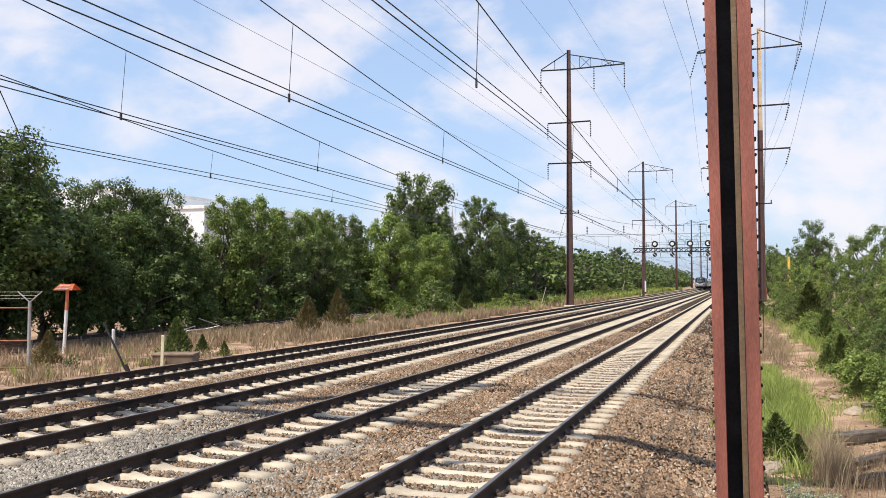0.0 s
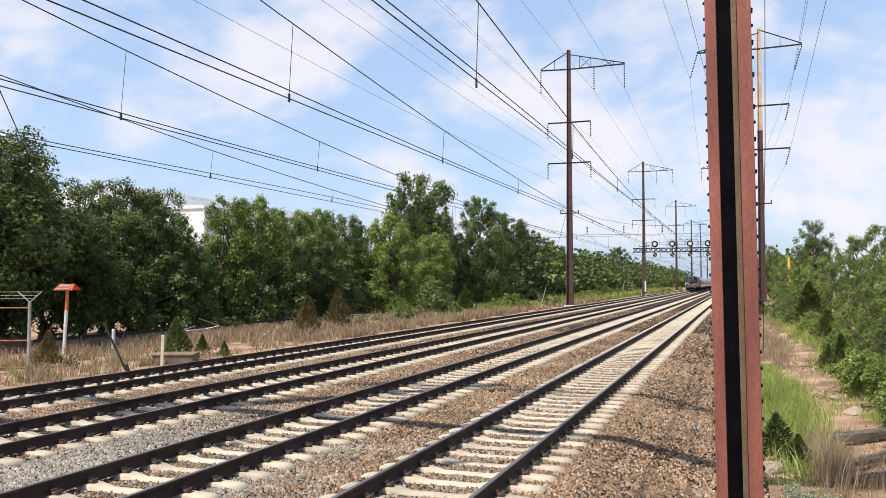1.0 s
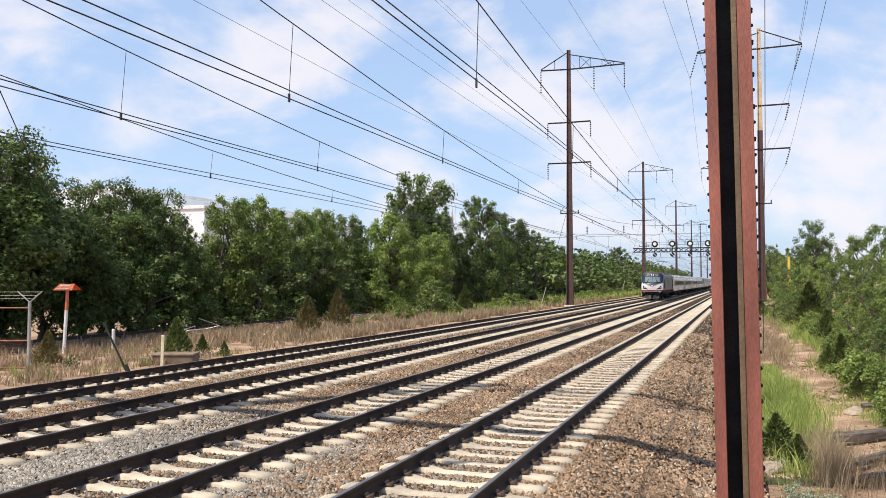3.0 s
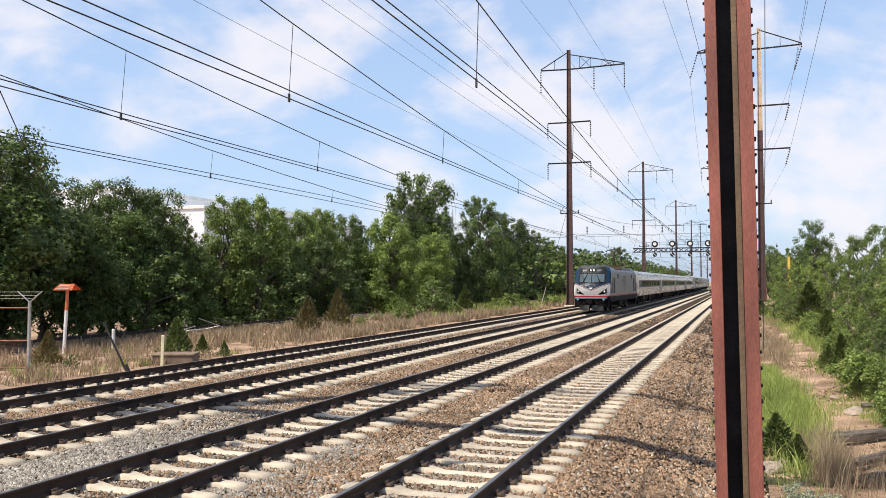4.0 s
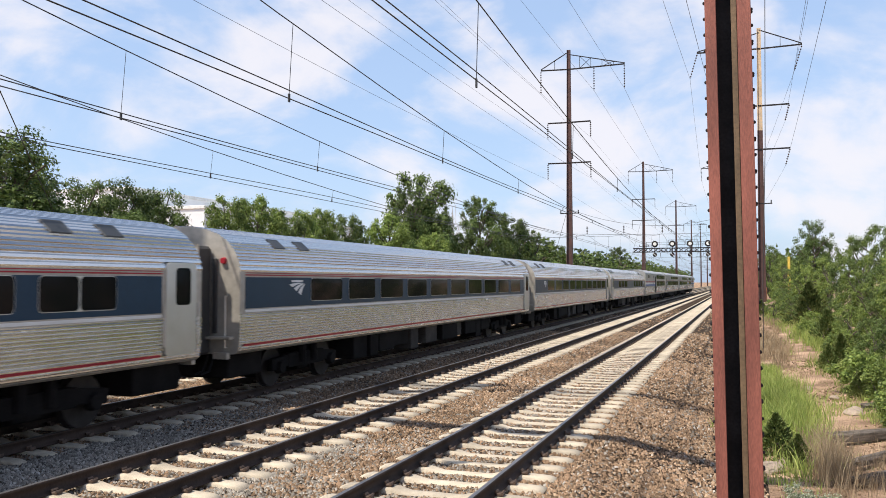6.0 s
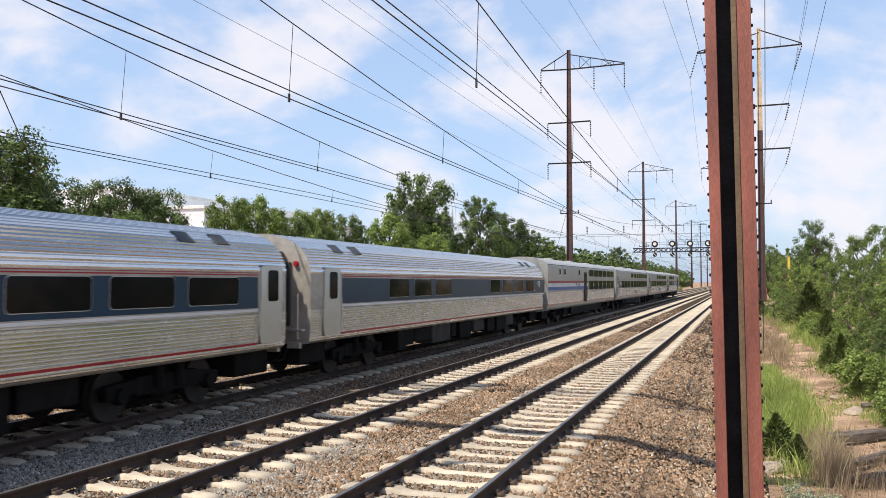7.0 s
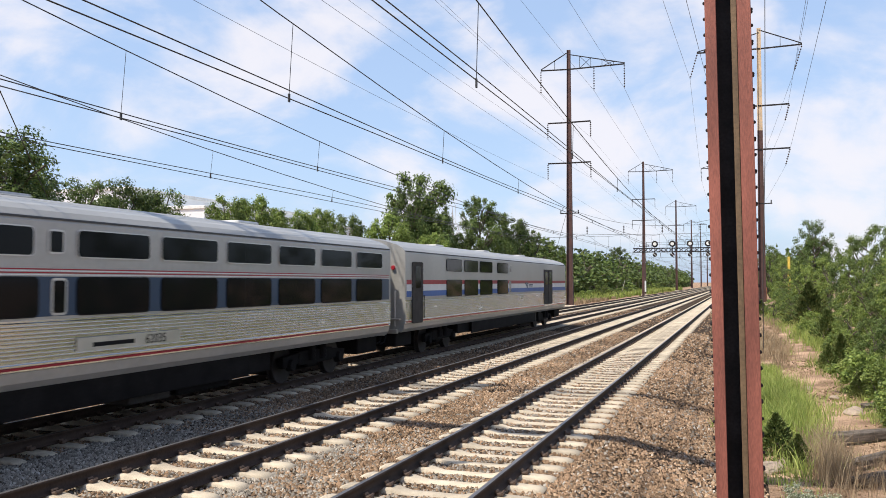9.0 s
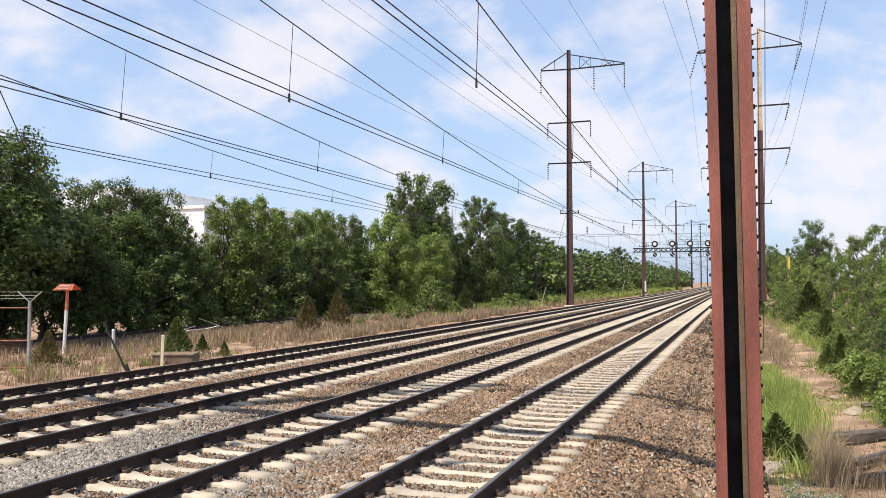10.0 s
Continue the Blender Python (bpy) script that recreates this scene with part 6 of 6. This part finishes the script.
def build_fence():
    f = thing("chain_link_fence", (-23.6, 23.0, -0.62), label="rusty chain-link fence with white posts and angled barbed-wire arms", category="fence")
    # runs from the corner post away from the camera's right, behind the frame's edge
    d = Vector((-0.93, -0.37, 0)).normalized()
    posts = [Vector((0, 0, 0)), d * 2.6, d * 5.2, d * 7.8]
    for i, p in enumerate(posts):
        bm = bmesh.new()
        tube(bm, [p + Vector((0, 0, -0.2)), p + Vector((0, 0, 2.42))], 0.055 if i == 0 else 0.035, 8)
        post = part("post", bm, M["galv"] if i == 0 else M["rust"], f)
        n = Vector((-d.y, d.x, 0))
        for s in (-1, 1):
            bm = bmesh.new()
            bar(bm, p + Vector((0, 0, 2.40)), p + (d * -s) * 0.42 + Vector((0, 0, 2.78)), 0.05, 0.03)
            part("barb_arm", bm, M["galv"], post)
    for z in (2.2, 1.05, 0.1):
        bm = bmesh.new()
        tube(bm, [posts[0] + Vector((0, 0, z)), posts[-1] + Vector((0, 0, z))], 0.028, 6)
        part("rail", bm, M["rust"], f)
    bm = bmesh.new()
    L = 7.8
    step = 0.09
    for i in range(int(L / step) + 14):
        for s in (-1, 1):
            u0 = i * step - (1.1 if s > 0 else 0)
            a, b = (u0, 0.05), (u0 + s * 1.1, 1.15)
            if min(a[0], b[0]) < 0 or max(a[0], b[0]) > L:
                continue
            bar(bm, d * a[0] + Vector((0, 0, a[1])), d * b[0] + Vector((0, 0, b[1])), 0.006, 0.006)
    m = part("mesh", bm, M["rust"], f, "rusty diamond wire mesh")
    tagged(m, kind="stuff")
    for z, o in ((2.52, 0.15), (2.64, 0.28), (2.76, 0.40)):
        bm = bmesh.new()
        tube(bm, [posts[0] + Vector((0, 0, z)) - d * o, posts[-1] + Vector((0, 0, z))], 0.005, 4)
        part("barbed_wire", bm, M["galv"], f)


def build_left_clutter():
    # pipeline marker with a little roofed sign
    s = thing("marker_post", (-28.0, 29.2, -0.65), label="white and rust post with a small orange roofed sign", category="sign post")
    bm = bmesh.new()
    tube(bm, [(0, 0, -0.2), (0.12, 0, 1.9)], 0.07, 8)
    part("post", bm, M["white_paint"], s)
    bm = bmesh.new()
    tube(bm, [(0.12, 0, 1.9), (0.16, 0, 2.9)], 0.072, 8)
    part("upper_post", bm, M["orange"], s)
    for q in (-1, 1):
        bm = bmesh.new()
        vs = [(-0.25, 0, 3.06), (0.55, 0, 3.06), (0.68, q * 0.3, 2.78), (-0.38, q * 0.3, 2.78)]
        f = bm.faces.new([bm.verts.new(v) for v in vs])
        bmesh.ops.solidify(bm, geom=[f], thickness=0.03)
        pl = part("sign_plate", bm, M["orange"], s, "faded orange sign plate")
        if q < 0:
            for i in range(3):
                bm = bmesh.new()
                y = -0.09 - 0.075 * i
                z = 3.06 - 0.28 * (-y / 0.3)
                bar(bm, (-0.12 - 0.03 * i, y - 0.025, z + 0.01), (0.42 + 0.03 * i, y - 0.025, z + 0.01), 0.03, 0.02)
                part("lettering_bar", bm, M["white"], pl)
    # leaning dark pole
    bm = bmesh.new()
    tube(bm, [(0, 0, -0.15), (-1.35, 0.3, 1.62)], 0.034, 8)
    tube(bm, [(0.03, 0, -0.1), (-0.2, 0.05, 0.22)], 0.075, 8)
    ob = part("leaning_pole", bm, M["dark"])
    ob.matrix_basis = pose(-19.06, 22.75, -0.5)
    tagged(ob, "dark leaning steel pole stuck in the verge", "pole")
    # cream marker stake
    bm = bmesh.new()
    box(bm, -0.055, 0.055, -0.02, 0.02, -0.1, 1.12, bevel=0.01)
    ob = part("marker_stake", bm, M["cream"])
    ob.matrix_basis = pose(-19.75, 25.3, -0.55, 0, 1, 20)
    tagged(ob, "upright cream plastic marker stake", "marker")
    bm = bmesh.new()
    box(bm, -0.06, 0.06, -0.06, 0.06, -0.1, 0.95, bevel=0.015)
    ob = part("marker_stake", bm, M["white_paint"])
    ob.matrix_basis = pose(-27.4, 31.6, -0.65)
    tagged(ob, "short weathered white post in dry grass", "marker")
    # concrete vault
    v = thing("cable_vault", (-19.95, 26.35, -0.6), 24, label="low stained concrete vault with a lid", category="concrete box")
    bm = bmesh.new()
    box(bm, -0.75, 0.75, -0.5, 0.5, -0.1, 0.36, bevel=0.03)
    part("base", bm, M["old_concrete"], v)
    bm = bmesh.new()
    box(bm, -0.78, 0.78, -0.53, 0.53, 0.363, 0.44, bevel=0.02)
    part("lid", bm, M["old_concrete"], v)
    # old guard rail behind the verge
    g = thing("guard_rail", (-29.6, 20.0, -0.7), label="low dark rusted rail on short posts along the wood", category="guard rail")
    bm = bmesh.new()
    bar(bm, (0, 0, 0.55), (-0.4, 34, 0.55), 0.06, 0.14)
    part("beam", bm, M["dark"], g)
    for i in range(12):
        bm = bmesh.new()
        box(bm, -0.06 - 0.035 * i, 0.06 - 0.035 * i, i * 3.0, i * 3.0 + 0.12, -0.1, 0.6, bevel=0.01)
        part("post", bm, M["old_wood"], g)
    # broken limbs heaped at the wood's edge
    rng = np.random.default_rng(15)
    for i in range(46):
        y = 36 + 34 * rng.random()
        bm = bmesh.new()
        L = 0.8 + 2.2 * rng.random()
        limb(bm, (0, 0, 0), (L * 0.9, L * 0.3 * rng.normal(), 0.35 * L * rng.random()), 0.05, 0.02, rng, 3)
        ob = part("fallen_branch", bm, M["old_wood"] if i % 3 else M["galv"])
        ob.matrix_basis = pose(-27.5 - 2.6 * rng.random(), y, -0.6 + 0.25 * rng.random(), 0, 0, 360 * rng.random())
        tagged(ob, "dead grey fallen branch at the wood's edge", "branch", "fallen branches")
    # warehouse behind the trees
    w = thing("warehouse", (0, 0, 0), label="large white flat-roofed warehouse behind the trees", category="building")
    def block(name, x0, x1, y0, y1, z1):
        bm = bmesh.new()
        box(bm, x0, x1, y0, y1, -1.2, z1)
        part(name, bm, M["metal_wall"], w)
        bm = bmesh.new()
        box(bm, x0 - 0.2, x1 + 0.2, y0 - 0.2, y1 + 0.2, z1, z1 + 0.5, bevel=0.05)
        part("parapet", bm, M["white_paint"], w)
        for i in range(int((x1 - x0) / 6)):
            bm = bmesh.new()
            box(bm, x0 + i * 6 + 1.4, x0 + i * 6 + 1.5, y0 - 0.05, y0 - 0.002, -1.0, z1)
            part("rib", bm, M["white_paint"], w)
    block("tall_wall", -175, -84.3, 100, 160, 16.0)
    block("wall", -84.0, -71.6, 100.6, 150, 12.9)


build_fence()
build_left_clutter()


# ---------- near verge ----------
def build_right_clutter():
    rng = np.random.default_rng(21)
    for x, y, z, rz, L, r in ((2.45, 18.5, -0.58, -58, 1.9, 0.11), (2.3, 16.5, -0.62, -38, 1.5, 0.08), (2.15, 15.0, -0.64, -50, 1.4, 0.09), (3.2, 22.9, -0.55, -60, 1.0, 0.06)):
        bm = bmesh.new()
        box(bm, -r, r, -L / 2, L / 2, -r * 0.8, r * 0.8, bevel=0.03)
        for v in bm.verts:
            v.co += Vector((rng.normal(), rng.normal() * 2, rng.normal())) * 0.015
        ob = part("old_timber", bm, M["old_wood"])
        ob.matrix_basis = pose(x, y, z + 0.06, 2, 0, rz)
        tagged(ob, "split grey old timber lying on the bank", "timber", "old timbers on the bank")
    for x, y, sx, sy, h in ((2.5, 22.0, 0.3, 0.18, 0.12), (2.62, 22.5, 0.2, 0.15, 0.1), (1.89, 27.2, 0.28, 0.12, 0.07), (0.45, 15.6, 0.28, 0.2, 0.13), (0.75, 16.3, 0.2, 0.15, 0.08), (2.4, 25, 0.16, 0.14, 0.07)):
        bm = bmesh.new()
        bmesh.ops.create_icosphere(bm, subdivisions=2, radius=1.0)
        for v in bm.verts:
            v.co *= 1 + 0.25 * noise.noise(v.co * 1.3 + Vector((x * 7, y, 0)))
            v.co = Vector((v.co.x * sx, v.co.y * sy, v.co.z * h))
        ob = part("rock", bm, shader("pale_rock", (0.33, 0.26, 0.20), 0.9, 0, 0.2, 5, 40, 0.4))
        ob.matrix_basis = pose(x, y, land(x, y) + h * 0.4, 0, 0, x * 50)
        tagged(ob, "pale broken rock on bare earth", "rock", "rocks on the bank")
    # strewn small stones and chips on the bare earth
    n = 5200
    q = np.stack([0.3 + 4.2 * rng.random(n), 9 + 28 * rng.random(n) ** 1.3], 1)
    sz = 0.012 + 0.03 * rng.random(n) ** 3
    base = np.array([(1, 0, 0), (-1, 0, 0), (0, 1, 0), (0, -1, 0), (0, 0, 0.7), (0, 0, -0.7)])
    fc = np.array([(0, 2, 4), (2, 1, 4), (1, 3, 4), (3, 0, 4), (2, 0, 5), (1, 2, 5), (3, 1, 5), (0, 3, 5)])
    v = base[None] * (0.6 + 0.8 * rng.random((n, 6, 1))) * sz[:, None, None]
    v[:, :, 2] += np.array([land(a, b) for a, b in q])[:, None] + 0.01
    v[:, :, :2] += q[:, None]
    ob = raw("strewn_stones", v.reshape(-1, 3), (fc[None] + (np.arange(n) * 6)[:, None, None]).reshape(-1, 3), M["stone"])
    tagged(ob, "small stones and chips strewn over bare earth", "gravel", kind="stuff")
    # red-brown equipment cabinet at the foot of the far pole
    c = thing("equipment_cabinet", (1.75, 95, -0.6), label="red-brown steel equipment cabinet beside the pole", category="cabinet")
    bm = bmesh.new()
    box(bm, -0.9, 1.0, -0.8, 0.8, 0.9, 2.5, bevel=0.04)
    part("body", bm, M["rust"], c)
    bm = bmesh.new()
    box(bm, -0.8, 0.9, -0.7, 0.7, -0.3, 0.897, bevel=0.02)
    part("plinth", bm, shader("pink_concrete", (0.5, 0.33, 0.27), 0.85), c)
    m = thing("marker_post", (5.85, 112, -0.4), label="slim yellow marker post among bushes", category="marker")
    bm = bmesh.new()
    box(bm, -0.15, 0.15, -0.06, 0.06, 0, 6.0, bevel=0.02)
    part("post", bm, shader("yellow_paint", (0.65, 0.45, 0.08), 0.5), m)
    # thin cable that drops beside the near column
    bm = bmesh.new()
    tube(bm, [(1.27, 40, 16.0), (1.18, 40, 8.56), (1.0, 40.0, 2.4), (0.98, 40, -0.9)], 0.018, 5)
    tagged(part("hanging_cable", bm, M["wire"]), "thin dark cable dropping to the ground", "cable")
    # grey-leaved wormwood tufts at the foot of the column
    t = broad_tree(61, 0.7, 0.5, 0.02, 0.020, 24, 11000, "sage", "silvery green weed beside the column", limbs=False, fat=2.0)
    t.name = "weed"; tagged(t, category="weed", group="weeds beside the line")
    t.matrix_basis = pose(0.98, 12.2, -0.80) @ Matrix.Scale(0.7, 4)
    for x, y, s in ((1.22, 12.3, 0.55), (0.78, 12.9, 0.6)):
        put(t, pose(x, y, -0.80, 0, 0, x * 200) @ Matrix.Scale(s, 4))
    t = broad_tree(62, 0.9, 0.6, 0.02, 0.03, 26, 5000, "leaf_light", "bright green roadside weed", limbs=False, fat=1.9)
    t.name = "weed"; tagged(t, category="weed", group="weeds beside the line")
    t.matrix_basis = pose(3.3, 19.6, -0.62)
    for i in range(26):
        y = 18 + 40 * rng.random() ** 1.4
        x = 2.6 + 0.04 * y + rng.normal() * 0.55
        put(t, pose(x, y, land(x, y) - 0.05, 0, 0, 360 * rng.random()) @ Matrix.Scale(0.6 + 0.8 * rng.random(), 4))


M["sage"] = palette("silvery_leaves", [(0.16, 0.20, 0.09), (0.34, 0.36, 0.25), (0.52, 0.53, 0.42), (0.13, 0.19, 0.06)], 0.7, 0.1, 0.25, 0.2)
build_right_clutter()


# ---------- ballast stones, nearest last ----------
def build_stones():
    rng = np.random.default_rng(3)
    # a broken stone: an uneven ring of four corners under a short ridge
    rock_v = np.array([(1, 0.2, -0.35), (0.1, 0.9, -0.35), (-1, -0.1, -0.35), (-0.1, -0.9, -0.35), (0.42, 0.15, 0.60), (-0.38, -0.1, 0.60)], float)
    rock_f = np.array([(0, 1, 4), (1, 5, 4), (1, 2, 5), (2, 3, 5), (3, 4, 5), (3, 0, 4)])
    P = []
    for y0, y1, dens in ((6.8, 13, 680), (13, 20, 470), (20, 30, 230), (30, 46, 70), (46, 85, 8)):
        x0, x1 = -19.0, 0.35
        n = int((x1 - x0) * (y1 - y0) * dens)
        p = np.stack([x0 + (x1 - x0) * rng.random(n), y0 + (y1 - y0) * rng.random(n)], 1)
        p = p[p[:, 0] > -1.10 * p[:, 1] - 0.6]
        P.append(p)
    p = np.concatenate(P)
    on_tie = np.zeros(len(p), bool)
    for k, tx in enumerate(TRACKS):
        start = 4.485 + 0.13 * k
        ph = (p[:, 1] - start + TIE_STEP / 2) % TIE_STEP - TIE_STEP / 2
        on_tie |= (abs(p[:, 0] - tx) < 1.31) & (abs(ph) < 0.135)
    for tx in TRACKS:
        on_tie |= (abs(p[:, 0] - tx) < 1.2) & (p[:, 1] > 34)
    p = p[~on_tie]
    z = np.array([land(a, b) for a, b in p])
    lump = np.array([noise.noise((a * 0.9, b * 0.6, 1.0)) for a, b in p])
    z = z + 0.025 * lump
    for tx in TRACKS:
        z -= np.where(abs(p[:, 0] - tx) < 0.66, 0.006, 0.0)
    size = 0.017 + 0.020 * rng.random(len(p)) ** 1.5
    size *= 1 + np.clip((p[:, 1] - 14) * 0.022, 0, 1.2)
    edge = np.array([noise.noise((a * 0.7, b * 0.5, 5.0)) for a, b in p])
    def fade(v, a, b):
        return np.clip((v - a) / (b - a), 0, 1)
    X, Yv = p[:, 0] + 0.5 * edge, p[:, 1] + 3 * edge
    share = fade(X, -10.9, -10.3) * fade(-X, 7.9, 8.6) * fade(-Yv, -18.5, -13.0)
    share = np.maximum(share, fade(X, -6.9, -6.5) * fade(-X, 4.9, 6.2) * fade(-Yv, -15.5, -11.0) * 0.85)
    for tx in TRACKS:
        share = np.maximum(share, np.where(abs(p[:, 0] - tx) < 0.66, 0.45, 0.0))
    grey = rng.random(len(p)) < np.maximum(share, 0.12)
    for name, sel, mat, lab in (("ballast_stones", ~grey, M["stone"], "brown crushed ballast stones between the tracks"), ("fresh_ballast_stones", grey, M["stone_grey"], "pale grey fresh ballast stones between the tracks")):
        q, zz, s = p[sel], z[sel], size[sel]
        n = len(q)
        v = rock_v[None] * (0.6 + 0.8 * rng.random((n, 6, 3))) * s[:, None, None] * (0.8 + 0.6 * rng.random((n, 1, 3)))
        # turned about the upright and tipped a little
        a, t1, t2 = rng.random(n) * 6.2832, rng.normal(size=n) * 0.35, rng.normal(size=n) * 0.35
        ca, sa = np.cos(a), np.sin(a)
        v[:, :, 2] += t1[:, None] * v[:, :, 0] + t2[:, None] * v[:, :, 1]
        v[:, :, :2] = np.stack([ca[:, None] * v[:, :, 0] - sa[:, None] * v[:, :, 1], sa[:, None] * v[:, :, 0] + ca[:, None] * v[:, :, 1]], 2)
        v += np.stack([q[:, 0], q[:, 1], zz + 0.010], 1)[:, None]
        f = rock_f[None] + (np.arange(n) * 6)[:, None, None]
        ob = raw(name, v.reshape(-1, 3), f.reshape(-1, 3), mat)
        tagged(ob, lab, "ballast", kind="stuff")


build_stones()


def motions():
    """The train comes down the third track and passes out of view."""
    for ob, back in vehicles:
        rows = []
        for i in range(101):
            t = i * 0.1
            rows.append((t, pose(TRACKS[2], FRONT_5 + back - SPEED * (t - 5.0), 0)))
        walk(ob, rows)


motions()
